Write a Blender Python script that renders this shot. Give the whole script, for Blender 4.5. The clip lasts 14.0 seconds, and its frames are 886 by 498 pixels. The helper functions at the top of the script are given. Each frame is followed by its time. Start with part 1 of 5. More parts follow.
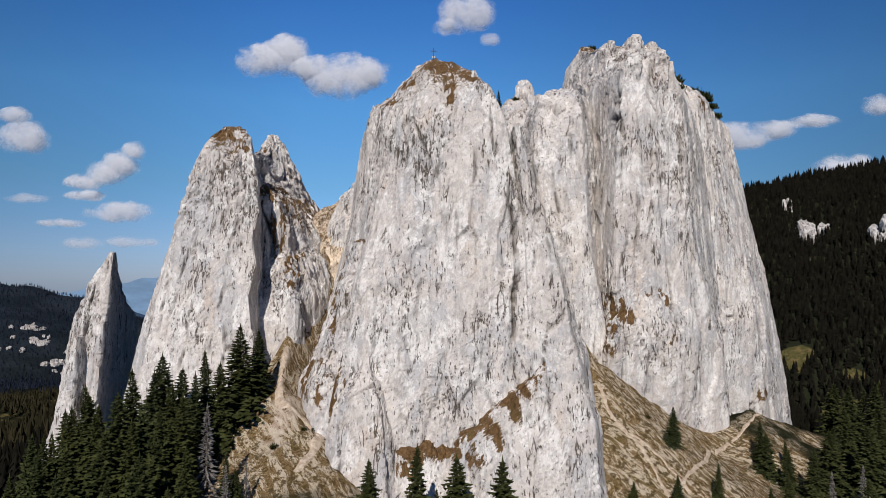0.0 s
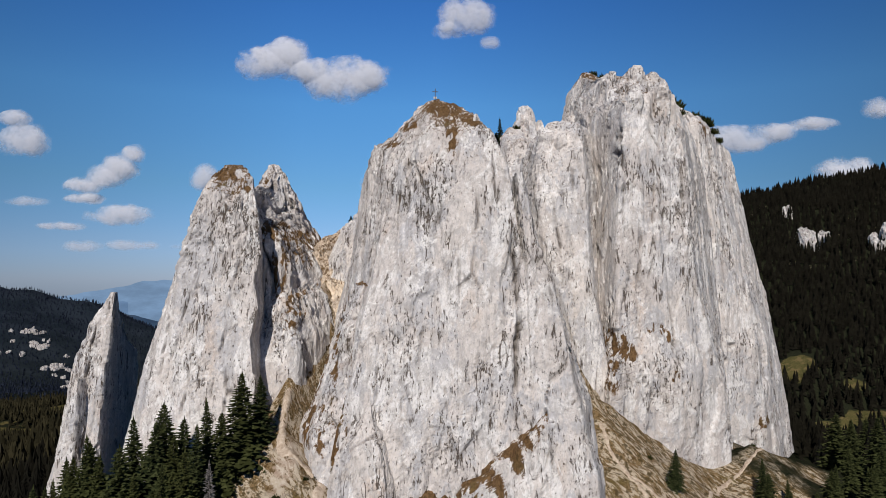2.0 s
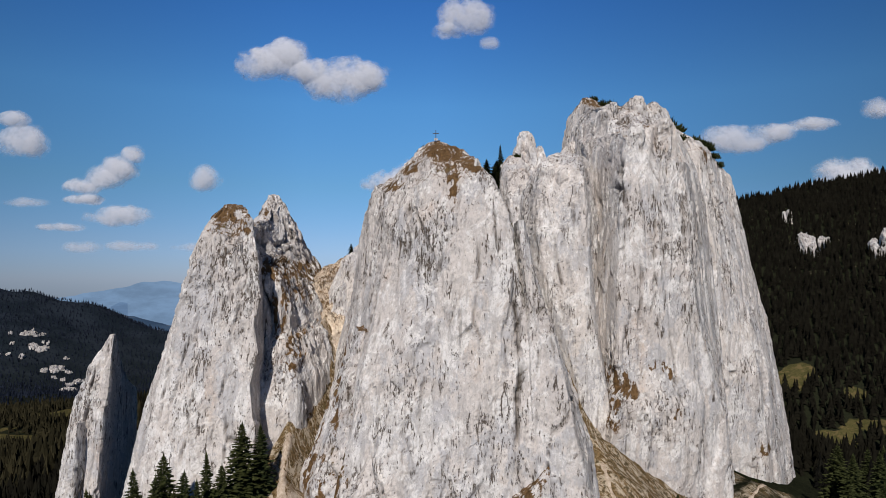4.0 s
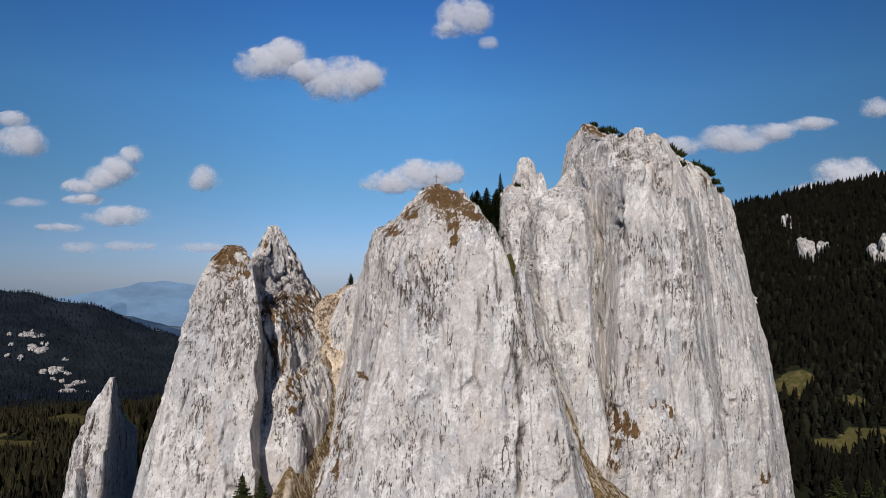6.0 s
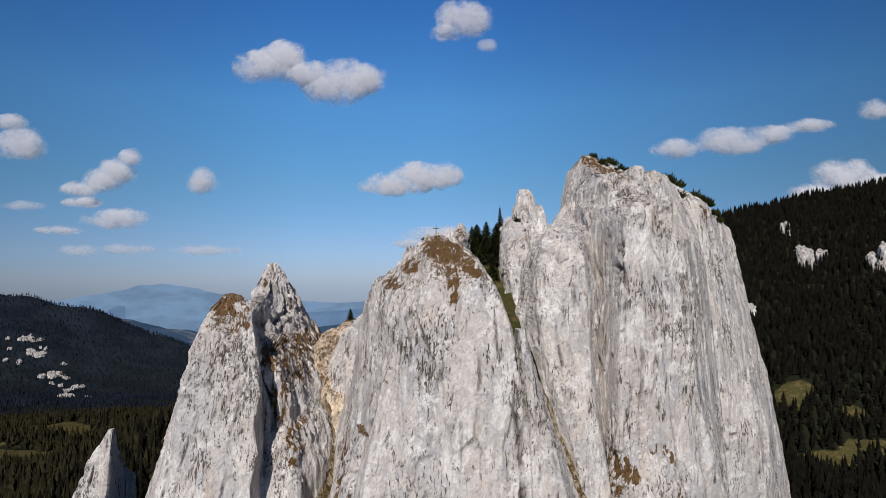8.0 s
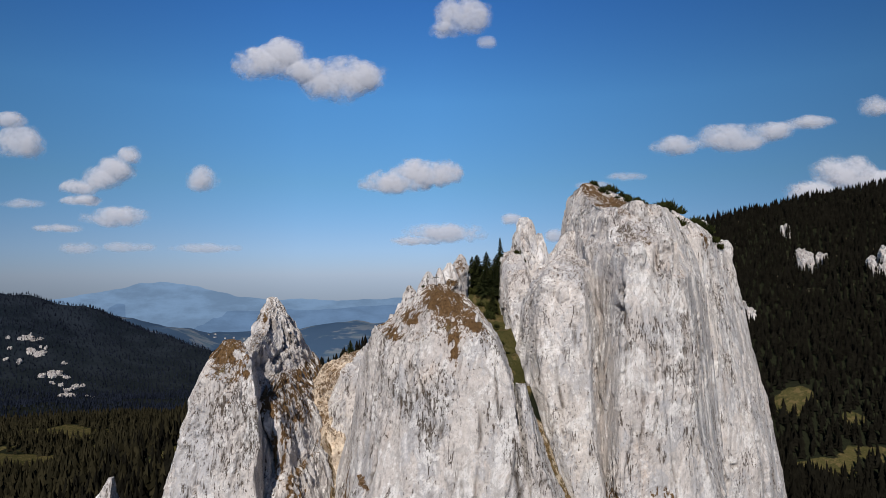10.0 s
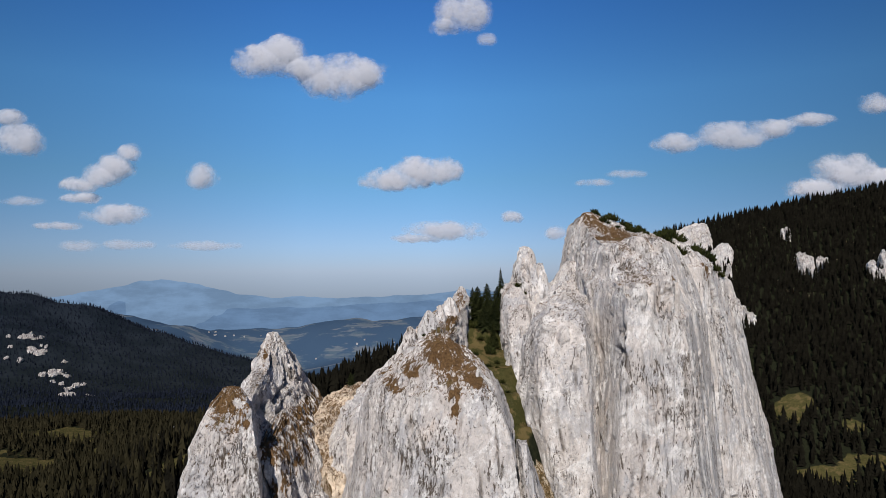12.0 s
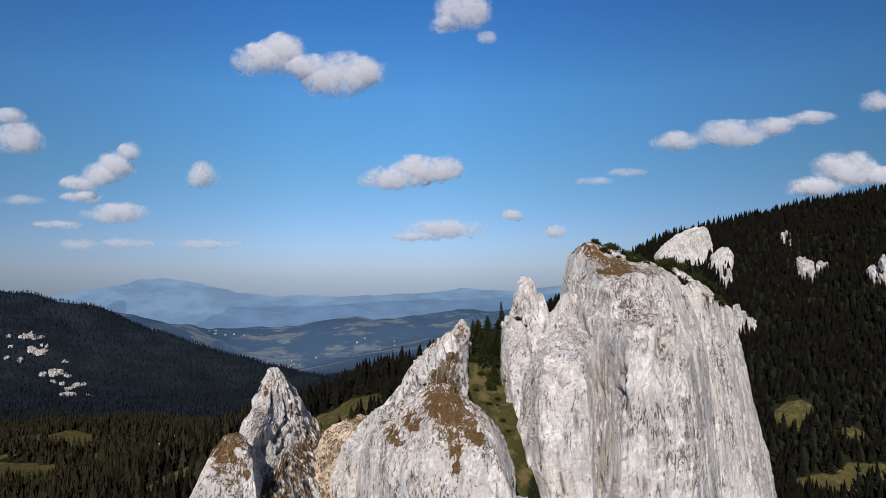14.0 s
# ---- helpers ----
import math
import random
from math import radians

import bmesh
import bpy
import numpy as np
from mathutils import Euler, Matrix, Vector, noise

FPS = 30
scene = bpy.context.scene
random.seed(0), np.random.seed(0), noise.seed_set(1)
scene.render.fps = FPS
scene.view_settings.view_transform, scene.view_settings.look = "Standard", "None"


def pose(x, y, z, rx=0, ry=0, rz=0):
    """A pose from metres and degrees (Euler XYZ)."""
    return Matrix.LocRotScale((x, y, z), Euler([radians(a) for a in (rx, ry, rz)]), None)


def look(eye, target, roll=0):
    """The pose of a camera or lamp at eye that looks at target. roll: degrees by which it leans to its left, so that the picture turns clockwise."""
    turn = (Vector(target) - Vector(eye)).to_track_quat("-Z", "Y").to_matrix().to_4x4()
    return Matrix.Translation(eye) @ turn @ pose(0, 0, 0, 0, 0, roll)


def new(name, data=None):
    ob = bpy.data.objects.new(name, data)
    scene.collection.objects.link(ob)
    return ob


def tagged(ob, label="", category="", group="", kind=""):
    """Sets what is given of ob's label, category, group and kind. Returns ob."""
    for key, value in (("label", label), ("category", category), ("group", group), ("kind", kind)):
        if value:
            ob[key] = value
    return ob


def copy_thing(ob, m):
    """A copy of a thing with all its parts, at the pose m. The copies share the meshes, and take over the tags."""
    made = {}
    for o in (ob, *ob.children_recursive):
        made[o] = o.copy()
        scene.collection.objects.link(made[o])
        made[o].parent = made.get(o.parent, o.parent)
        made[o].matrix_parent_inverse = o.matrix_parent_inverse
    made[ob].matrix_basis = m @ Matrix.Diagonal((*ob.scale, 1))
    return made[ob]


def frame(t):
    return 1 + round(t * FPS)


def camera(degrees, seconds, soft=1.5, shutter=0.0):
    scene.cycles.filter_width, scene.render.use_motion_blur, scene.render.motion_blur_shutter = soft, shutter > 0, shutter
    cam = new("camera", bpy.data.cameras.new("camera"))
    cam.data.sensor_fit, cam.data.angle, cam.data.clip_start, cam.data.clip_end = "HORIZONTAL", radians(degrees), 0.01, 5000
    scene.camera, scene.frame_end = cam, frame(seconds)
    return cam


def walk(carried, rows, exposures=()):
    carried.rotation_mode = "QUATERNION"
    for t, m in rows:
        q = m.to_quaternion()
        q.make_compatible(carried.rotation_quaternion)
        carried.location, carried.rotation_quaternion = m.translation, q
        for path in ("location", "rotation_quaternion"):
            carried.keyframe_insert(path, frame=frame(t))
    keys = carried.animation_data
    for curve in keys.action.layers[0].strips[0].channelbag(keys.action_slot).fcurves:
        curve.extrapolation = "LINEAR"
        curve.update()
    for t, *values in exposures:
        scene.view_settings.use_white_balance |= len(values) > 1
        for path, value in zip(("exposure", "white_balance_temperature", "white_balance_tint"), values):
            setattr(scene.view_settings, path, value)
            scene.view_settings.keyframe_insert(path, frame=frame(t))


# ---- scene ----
cam = camera(68.9, 14.0, soft=0.75)
METRES, EYE, TILT, LEAN, TURN = 60.0, 40.0, 2.5, 0.0, 0.0
ROWS = [
    (0.0, 0.0, 0.0, 0.0, 0.0, 0.0, -0.0),
    (0.5, -0.0002, 0.0008, 0.0265, 0.01, 0.02, 0.0),
    (1.0, -0.0014, 0.0013, 0.055, 0.03, 0.07, 0.01),
    (1.5, -0.0034, 0.0019, 0.0849, 0.01, 0.13, 0.01),
    (2.0, -0.0052, 0.0024, 0.1156, 0.0, 0.18, 0.01),
    (2.5, -0.0069, 0.004, 0.1471, 0.0, 0.22, 0.04),
    (3.0, -0.0077, 0.0067, 0.1787, -0.01, 0.23, 0.05),
    (5.5, -0.011, 0.0166, 0.3426, -0.09, -0.03, 0.1),
    (6.0, -0.0125, 0.0161, 0.3769, -0.12, 0.02, 0.11),
    (6.5, -0.0143, 0.0165, 0.4124, -0.16, 0.1, 0.15),
    (7.0, -0.0144, 0.0165, 0.4499, -0.17, 0.16, 0.2),
    (7.5, -0.0148, 0.0178, 0.488, -0.2, 0.19, 0.22),
    (8.0, -0.015, 0.0208, 0.526, -0.21, 0.12, 0.21),
    (10.5, -0.0153, 0.0309, 0.7204, -0.23, -0.27, 0.31),
    (11.0, -0.0152, 0.0327, 0.7597, -0.23, -0.33, 0.31),
    (11.5, -0.0156, 0.0346, 0.7997, -0.22, -0.44, 0.29),
    (12.0, -0.0159, 0.0371, 0.8401, -0.22, -0.55, 0.3),
    (12.5, -0.016, 0.0393, 0.8799, -0.22, -0.65, 0.32),
    (13.0, -0.0161, 0.0402, 0.9177, -0.22, -0.73, 0.33),
    (13.5, -0.0163, 0.0411, 0.9567, -0.23, -0.78, 0.34),
    (14.0, -0.0173, 0.0418, 0.9984, -0.22, -0.81, 0.34),
]
walk(cam, [(t, pose(0, 0, EYE, TILT, LEAN, TURN) @ pose(METRES * x, METRES * y, METRES * z, 90 + pitch, roll, yaw)) for t, x, y, z, yaw, pitch, roll in ROWS],
     [(0.0, -0.08), (3.0, -0.18), (7.0, -0.23), (11.0, -0.2), (14.0, -0.05)])

# ---- world, sun ----
SUN_AZ, SUN_EL = radians(-169.0), radians(38.0)   # azimuth from +y, clockwise seen from above
sun_from = Vector((math.sin(SUN_AZ) * math.cos(SUN_EL), math.cos(SUN_AZ) * math.cos(SUN_EL), math.sin(SUN_EL)))
sun = new("sun", bpy.data.lights.new("sun", "SUN"))
sun.data.energy, sun.data.angle, sun.data.color = 4.85, radians(0.53), (1.0, 0.935, 0.86)
sun.matrix_world = look(sun_from * 300, (0, 0, 0))

world = bpy.data.worlds.new("world")
scene.world = world
world.use_nodes = True
wn = world.node_tree
wn.nodes.clear()
w_out = wn.nodes.new("ShaderNodeOutputWorld")
w_bg = wn.nodes.new("ShaderNodeBackground")
w_sky = wn.nodes.new("ShaderNodeTexSky")
w_sky.sky_type, w_sky.sun_disc = "NISHITA", False
w_sky.sun_elevation, w_sky.sun_rotation = SUN_EL, SUN_AZ
w_sky.altitude, w_sky.air_density, w_sky.dust_density, w_sky.ozone_density = 1600, 1.0, 0.1, 3.0
w_hsv = wn.nodes.new("ShaderNodeHueSaturation")
w_hsv.inputs["Saturation"].default_value = 1.25
wn.links.new(w_sky.outputs[0], w_hsv.inputs["Color"])
w_dir = wn.nodes.new("ShaderNodeTexCoord")
w_sep = wn.nodes.new("ShaderNodeSeparateXYZ")
w_tint = wn.nodes.new("ShaderNodeValToRGB")
w_tint.color_ramp.elements[0].position, w_tint.color_ramp.elements[0].color = 0.0, (0.45, 0.56, 1.0, 1)
w_tint.color_ramp.elements[1].position, w_tint.color_ramp.elements[1].color = 0.40, (0.97, 1.21, 1.49, 1)
w_mid = w_tint.color_ramp.elements.new(0.14)
w_mid.color = (0.90, 1.0, 1.03, 1)
w_haze = w_tint.color_ramp.elements.new(0.06)
w_haze.color = (0.68, 0.745, 0.99, 1)
w_low = w_tint.color_ramp.elements.new(0.26)
w_low.color = (1.22, 1.37, 1.39, 1)
w_high = w_tint.color_ramp.elements.new(0.7)
w_high.color = (0.22, 0.34, 0.46, 1)
w_mul = wn.nodes.new("ShaderNodeMix")
w_mul.data_type, w_mul.blend_type = "RGBA", "MULTIPLY"
w_mul.inputs[0].default_value = 1.0
wn.links.new(w_dir.outputs["Generated"], w_sep.inputs[0])
wn.links.new(w_sep.outputs["Z"], w_tint.inputs[0])
wn.links.new(w_hsv.outputs[0], w_mul.inputs[6])
wn.links.new(w_tint.outputs[0], w_mul.inputs[7])
w_side = wn.nodes.new("ShaderNodeMapRange")
for key, value in (("From Min", 0.1), ("From Max", 1.05), ("To Min", 1.05), ("To Max", 0.31)):
    w_side.inputs[key].default_value = value
w_vec = wn.nodes.new("ShaderNodeVectorMath")
w_vec.operation = "SCALE"
w_abs = wn.nodes.new("ShaderNodeMath")
w_abs.operation = "ABSOLUTE"
w_off = wn.nodes.new("ShaderNodeMath")
w_off.operation = "ADD"
w_off.inputs[1].default_value = 0.11
wn.links.new(w_sep.outputs["X"], w_off.inputs[0])
wn.links.new(w_off.outputs[0], w_abs.inputs[0])
wn.links.new(w_abs.outputs[0], w_side.inputs["Value"])
wn.links.new(w_mul.outputs[2], w_vec.inputs[0])
wn.links.new(w_side.outputs[0], w_vec.inputs["Scale"])
wn.links.new(w_vec.outputs[0], w_bg.inputs["Color"])
w_bg.inputs["Strength"].default_value = 0.09
wn.links.new(w_bg.outputs[0], w_out.inputs[0])


# ---- materials ----
class Nodes:
    """A small writer for node materials."""

    def __init__(self, name):
        self.mat = bpy.data.materials.new(name)
        self.mat.use_nodes = True
        self.t = self.mat.node_tree
        self.t.nodes.clear()
        self.out = self.t.nodes.new("ShaderNodeOutputMaterial")
        self.co = self.t.nodes.new("ShaderNodeTexCoord").outputs["Object"]

    def put(self, sock, value):
        if isinstance(value, bpy.types.NodeSocket):
            self.t.links.new(value, sock)
        elif isinstance(value, tuple) and len(value) == 3 and sock.type == "RGBA":
            sock.default_value = (*value, 1)
        else:
            sock.default_value = value

    def node(self, kind, **inputs):
        n = self.t.nodes.new(kind)
        for key, value in inputs.items():
            self.put(n.inputs[key.replace("_", " ")], value)
        return n

    def scaled(self, s, turn=0.0):
        m = self.t.nodes.new("ShaderNodeMapping")
        m.vector_type = "TEXTURE" if turn else "POINT"
        m.inputs["Scale"].default_value = tuple(1 / v for v in s) if turn else s
        m.inputs["Rotation"].default_value[2] = radians(turn)
        self.t.links.new(self.co, m.inputs["Vector"])
        return m.outputs[0]

    def noise(self, s, detail=5.0, rough=0.6, distortion=0.0, turn=0.0):
        return self.node("ShaderNodeTexNoise", Vector=self.scaled(s, turn), Scale=1.0, Detail=detail, Roughness=rough, Distortion=distortion).outputs["Fac"]

    def voronoi(self, s, feature="F1"):
        n = self.t.nodes.new("ShaderNodeTexVoronoi")
        n.feature = feature
        self.put(n.inputs["Vector"], self.scaled(s))
        n.inputs["Scale"].default_value = 1.0
        return n.outputs["Distance"]

    def ramp(self, fac, lo, hi, a=0.0, b=1.0):
        n = self.t.nodes.new("ShaderNodeMapRange")
        n.interpolation_type = "SMOOTHSTEP"
        for key, value in (("Value", fac), ("From Min", lo), ("From Max", hi), ("To Min", a), ("To Max", b)):
            self.put(n.inputs[key], value)
        return n.outputs[0]

    def math(self, op, a, b=0.0):
        n = self.t.nodes.new("ShaderNodeMath")
        n.operation = op
        self.put(n.inputs[0], a)
        self.put(n.inputs[1], b)
        return n.outputs[0]

    def mix(self, fac, a, b):
        n = self.t.nodes.new("ShaderNodeMix")
        n.data_type = "RGBA"
        self.put(n.inputs[0], fac)
        self.put(n.inputs[6], a)
        self.put(n.inputs[7], b)
        return n.outputs[2]

    def attr(self, name):
        n = self.t.nodes.new("ShaderNodeAttribute")
        n.attribute_name = name
        return n.outputs["Fac"]

    def island(self):
        return self.t.nodes.new("ShaderNodeNewGeometry").outputs["Random Per Island"]

    def rand(self):
        return self.t.nodes.new("ShaderNodeObjectInfo").outputs["Random"]

    def bump(self, height, strength, distance, normal=None):
        n = self.node("ShaderNodeBump", Strength=strength, Distance=distance, Height=height)
        if normal is not None:
            self.put(n.inputs["Normal"], normal)
        return n.outputs[0]

    def finish(self, color, rough=0.9, normal=None, metal=0.0, spec=0.2):
        b = self.t.nodes.new("ShaderNodeBsdfPrincipled")
        self.put(b.inputs["Base Color"], color)
        self.put(b.inputs["Roughness"], rough)
        self.put(b.inputs["Metallic"], metal)
        self.put(b.inputs["Specular IOR Level"], spec)
        if normal is not None:
            self.put(b.inputs["Normal"], normal)
        self.t.links.new(b.outputs[0], self.out.inputs["Surface"])
        return self.mat


def limestone(name, tint=(1.0, 1.0, 1.0)):
    """Pale weathered limestone: pinkish grey, chalk-white scars, dark pits and fissures, dry grass in the ledges."""
    n = Nodes(name)
    c = lambda r, g, b: (r * tint[0], g * tint[1], b * tint[2])
    broad = n.noise((0.09, 0.09, 0.045), 6)
    col = n.mix(n.ramp(broad, 0.36, 0.64), c(0.545, 0.50, 0.475), c(0.64, 0.59, 0.555))
    # blue-grey stains with ragged rims, ochre runs, chalk-white scars
    stain = n.noise((0.15, 0.15, 0.09), 9, 0.70)
    col = n.mix(n.ramp(stain, 0.50, 0.55, 0.0, 0.7), col, c(0.455, 0.455, 0.475))
    warm = n.noise((0.14, 0.14, 0.05), 6)
    col = n.mix(n.ramp(warm, 0.58, 0.70, 0.0, 0.55), col, c(0.56, 0.43, 0.335))
    scar = n.noise((0.22, 0.22, 0.13), 10, 0.76, 0.5)
    col = n.mix(n.ramp(scar, 0.515, 0.55, 0.0, 0.85), col, c(0.76, 0.735, 0.715))
    flake = n.noise((0.55, 0.55, 0.40), 8, 0.74)
    col = n.mix(n.ramp(flake, 0.54, 0.57, 0.0, 0.55), col, c(0.45, 0.425, 0.41))
    col = n.mix(n.ramp(flake, 0.38, 0.43, 0.6, 0.0), col, c(0.73, 0.70, 0.675))
    streak = n.noise((0.9, 0.9, 0.05), 8, 0.70)
    col = n.mix(n.ramp(streak, 0.51, 0.62, 0.0, 0.5), col, c(0.385, 0.36, 0.345))
    grain = n.noise((2.2, 2.2, 1.5), 8, 0.80)
    col = n.mix(n.ramp(grain, 0.37, 0.49, 0.6, 0.0), col, c(0.34, 0.315, 0.30))
    col = n.mix(n.ramp(grain, 0.53, 0.66, 0.0, 0.5), col, c(0.77, 0.745, 0.72))
    # small upright pits, short dark cracks and painted overhang shade, in drifts
    broken = n.attr("broken")
    drift = n.math("ADD", n.noise((0.13, 0.13, 0.09), 5, 0.6), n.math("MULTIPLY", n.math("SUBTRACT", broken, 0.3), 0.12))
    drift = n.math("MULTIPLY", n.math("SUBTRACT", drift, 0.5), 0.30)
    tick = n.noise((2.4, 2.4, 0.8), 7, 0.74)
    pits = n.ramp(n.math("ADD", tick, drift), 0.602, 0.622)
    slit = n.noise((1.9, 1.9, 0.22), 7, 0.72, 0.25)
    pits = n.math("MAXIMUM", pits, n.ramp(n.math("ADD", slit, drift), 0.618, 0.638))
    tuft = n.noise((0.8, 0.8, 0.42), 9, 0.78)
    pits = n.math("MAXIMUM", pits, n.math("MULTIPLY", n.ramp(n.math("ADD", tuft, n.math("MULTIPLY", drift, 1.0)), 0.655, 0.675), 0.85))
    line = n.math("ABSOLUTE", n.math("SUBTRACT", n.noise((0.34, 0.34, 0.03), 7, 0.62), 0.5))
    line = n.math("MULTIPLY", n.ramp(line, 0.006, 0.016, 1.0, 0.0), n.ramp(n.math("ADD", n.noise((0.3, 0.3, 0.16), 5, 0.6), drift), 0.52, 0.60))
    pits = n.math("MAXIMUM", pits, line)
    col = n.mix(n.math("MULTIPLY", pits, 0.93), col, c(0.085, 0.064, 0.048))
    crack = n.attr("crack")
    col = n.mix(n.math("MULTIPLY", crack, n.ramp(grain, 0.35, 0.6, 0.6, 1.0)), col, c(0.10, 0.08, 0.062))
    edge = n.noise((0.9, 0.9, 0.5), 8, 0.75)
    turf = n.math("ADD", n.attr("grass"), n.math("MULTIPLY", n.math("SUBTRACT", edge, 0.5), 1.8))
    turf = n.math("ADD", turf, n.math("MULTIPLY", n.math("SUBTRACT", n.noise((3.0, 3.0, 1.0), 7, 0.8), 0.5), 2.4))
    turf = n.ramp(turf, 0.42, 0.64)
    blades = n.noise((2.5, 2.5, 1.2), 6, 0.8)
    turf_col = n.mix(n.ramp(blades, 0.3, 0.7), (0.06, 0.035, 0.016), (0.20, 0.118, 0.055))
    turf_col = n.mix(n.ramp(n.noise((0.16, 0.16, 0.16), 3), 0.55, 0.75, 0.0, 0.6), turf_col, (0.09, 0.085, 0.028))
    col = n.mix(turf, col, turf_col)
    h = n.math("ADD", n.math("MULTIPLY", grain, 0.75), n.math("MULTIPLY", streak, 0.22))
    h = n.math("SUBTRACT", h, n.math("MULTIPLY", pits, 0.35))
    return n.finish(col, 0.92, n.bump(h, 0.85, 0.34), 0, 0.1)


def ground_material():
    n = Nodes("mountain_ground")
    tuft = n.noise((0.9, 0.9, 0.9), 7, 0.75)
    broad = n.noise((0.05, 0.05, 0.05), 4)
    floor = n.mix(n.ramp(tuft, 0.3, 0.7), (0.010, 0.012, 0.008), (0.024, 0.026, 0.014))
    meadow = n.mix(n.ramp(broad, 0.35, 0.65), (0.05, 0.049, 0.018), (0.092, 0.079, 0.031))
    meadow = n.mix(n.ramp(tuft, 0.48, 0.60, 0.0, 0.7), meadow, (0.035, 0.04, 0.014))
    meadow = n.mix(n.ramp(n.noise((0.22, 0.22, 0.22), 6, 0.7), 0.50, 0.60, 0.0, 0.7), meadow, (0.15, 0.11, 0.05))
    dry = n.mix(n.ramp(tuft, 0.40, 0.56), (0.085, 0.053, 0.022), (0.26, 0.18, 0.095))
    dry = n.mix(n.ramp(n.noise((0.2, 0.2, 0.2), 3), 0.55, 0.7, 0.0, 0.6), dry, (0.115, 0.09, 0.032))
    rills = n.noise((0.22, 1.15, 0.5), 9, 0.78, 0.7, -52)
    dry = n.mix(n.ramp(rills, 0.49, 0.53, 0.0, 0.9), dry, (0.47, 0.40, 0.31))
    clump = n.noise((0.9, 0.9, 0.9), 6, 0.75)
    dry = n.mix(n.ramp(clump, 0.51, 0.56, 0.0, 0.9), dry, (0.062, 0.043, 0.017))
    wob = n.math("MULTIPLY", n.math("SUBTRACT", n.noise((0.06, 0.06, 0.06), 6), 0.5), 1.2)
    col = n.mix(n.ramp(n.math("ADD", n.attr("meadow"), wob), 0.45, 0.55), floor, meadow)
    col = n.mix(n.ramp(n.math("ADD", n.attr("dry"), wob), 0.4, 0.6), col, dry)
    scree = n.math("ADD", n.attr("scree"), n.math("MULTIPLY", n.math("SUBTRACT", tuft, 0.5), 0.9))
    col = n.mix(n.ramp(scree, 0.45, 0.6), col, n.mix(n.ramp(rills, 0.4, 0.6), (0.33, 0.25, 0.19), (0.52, 0.45, 0.37)))
    # valley colours with the blue haze of distance painted in
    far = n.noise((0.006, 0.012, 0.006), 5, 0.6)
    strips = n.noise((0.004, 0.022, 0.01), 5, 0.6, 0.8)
    hazy_fields = n.mix(n.ramp(strips, 0.44, 0.56), (0.078, 0.118, 0.160), (0.135, 0.158, 0.19))
    hazy_fields = n.mix(n.ramp(n.noise((0.0035, 0.007, 0.0035), 8, 0.68), 0.44, 0.50), hazy_fields, (0.047, 0.085, 0.145))
    hazy_wild = n.mix(n.ramp(far, 0.4, 0.6), (0.011, 0.016, 0.022), (0.018, 0.024, 0.033))
    col = n.mix(n.attr("far"), col, n.mix(n.attr("hazy_fields"), hazy_wild, hazy_fields))
    return n.finish(col, 0.95, n.bump(tuft, 0.9, 0.5), 0, 0.0)


def leafy(name, dark, pale, scale=1.5):
    n = Nodes(name)
    r = n.math("MULTIPLY", n.math("ADD", n.island(), n.noise((scale,) * 3, 3)), 0.5)
    col = n.mix(n.ramp(r, 0.25, 0.8), dark, pale)
    col = n.mix(n.math("MULTIPLY", n.rand(), 0.35), col, (pale[0] * 1.15, pale[1], pale[2] * 0.7))
    return n.finish(col, 0.9, None, 0, 0.0)


def plain(name, a, b, scale, rough=0.8, metal=0.0, depth=0.02):
    n = Nodes(name)
    f = n.noise(scale, 6, 0.65)
    return n.finish(n.mix(n.ramp(f, 0.3, 0.7), a, b), rough, n.bump(f, 0.6, depth), metal)


def cloud_material():
    n = Nodes("cloud")
    wisp = n.noise((0.011, 0.011, 0.016), 7, 0.62, 0.4)
    a = n.math("ADD", n.attr("dens"), n.math("MULTIPLY", n.math("SUBTRACT", wisp, 0.5), 0.9))
    a = n.math("MULTIPLY", n.ramp(a, 0.0, 1.05), n.ramp(n.attr("dens"), 0.0, 0.2))
    a = n.math("MULTIPLY", a, n.attr("body"))
    d = n.node("ShaderNodeBsdfDiffuse", Color=(0.74, 0.74, 0.78))
    e = n.node("ShaderNodeBsdfTranslucent", Color=(0.95, 0.95, 0.97))
    s = n.node("ShaderNodeMixShader", Fac=0.45)
    n.t.links.new(d.outputs[0], s.inputs[1])
    n.t.links.new(e.outputs[0], s.inputs[2])
    tr = n.node("ShaderNodeBsdfTransparent")
    m = n.node("ShaderNodeMixShader", Fac=a)
    n.t.links.new(tr.outputs[0], m.inputs[1])
    n.t.links.new(s.outputs[0], m.inputs[2])
    n.t.links.new(m.outputs[0], n.out.inputs["Surface"])
    return n.mat


ROCK = limestone("limestone")
ROCK_WARM = limestone("ochre_limestone", (1.0, 0.88, 0.72))
GROUND = ground_material()
PATH = plain("trodden_earth", (0.30, 0.23, 0.17), (0.54, 0.45, 0.36), (1.6, 1.6, 1.6), 0.95)
NEEDLES = leafy("spruce_needles", (0.013, 0.018, 0.008), (0.052, 0.06, 0.025))
BUSHES = leafy("dwarf_pine_needles", (0.012, 0.018, 0.007), (0.052, 0.058, 0.02))
DEADWOOD = plain("grey_dead_twigs", (0.10, 0.09, 0.085), (0.2, 0.185, 0.175), (1, 1, 3), 0.9)
BARK = plain("spruce_bark", (0.045, 0.035, 0.028), (0.12, 0.10, 0.08), (3, 3, 1), 0.9)
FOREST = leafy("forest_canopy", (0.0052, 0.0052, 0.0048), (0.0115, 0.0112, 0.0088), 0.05)
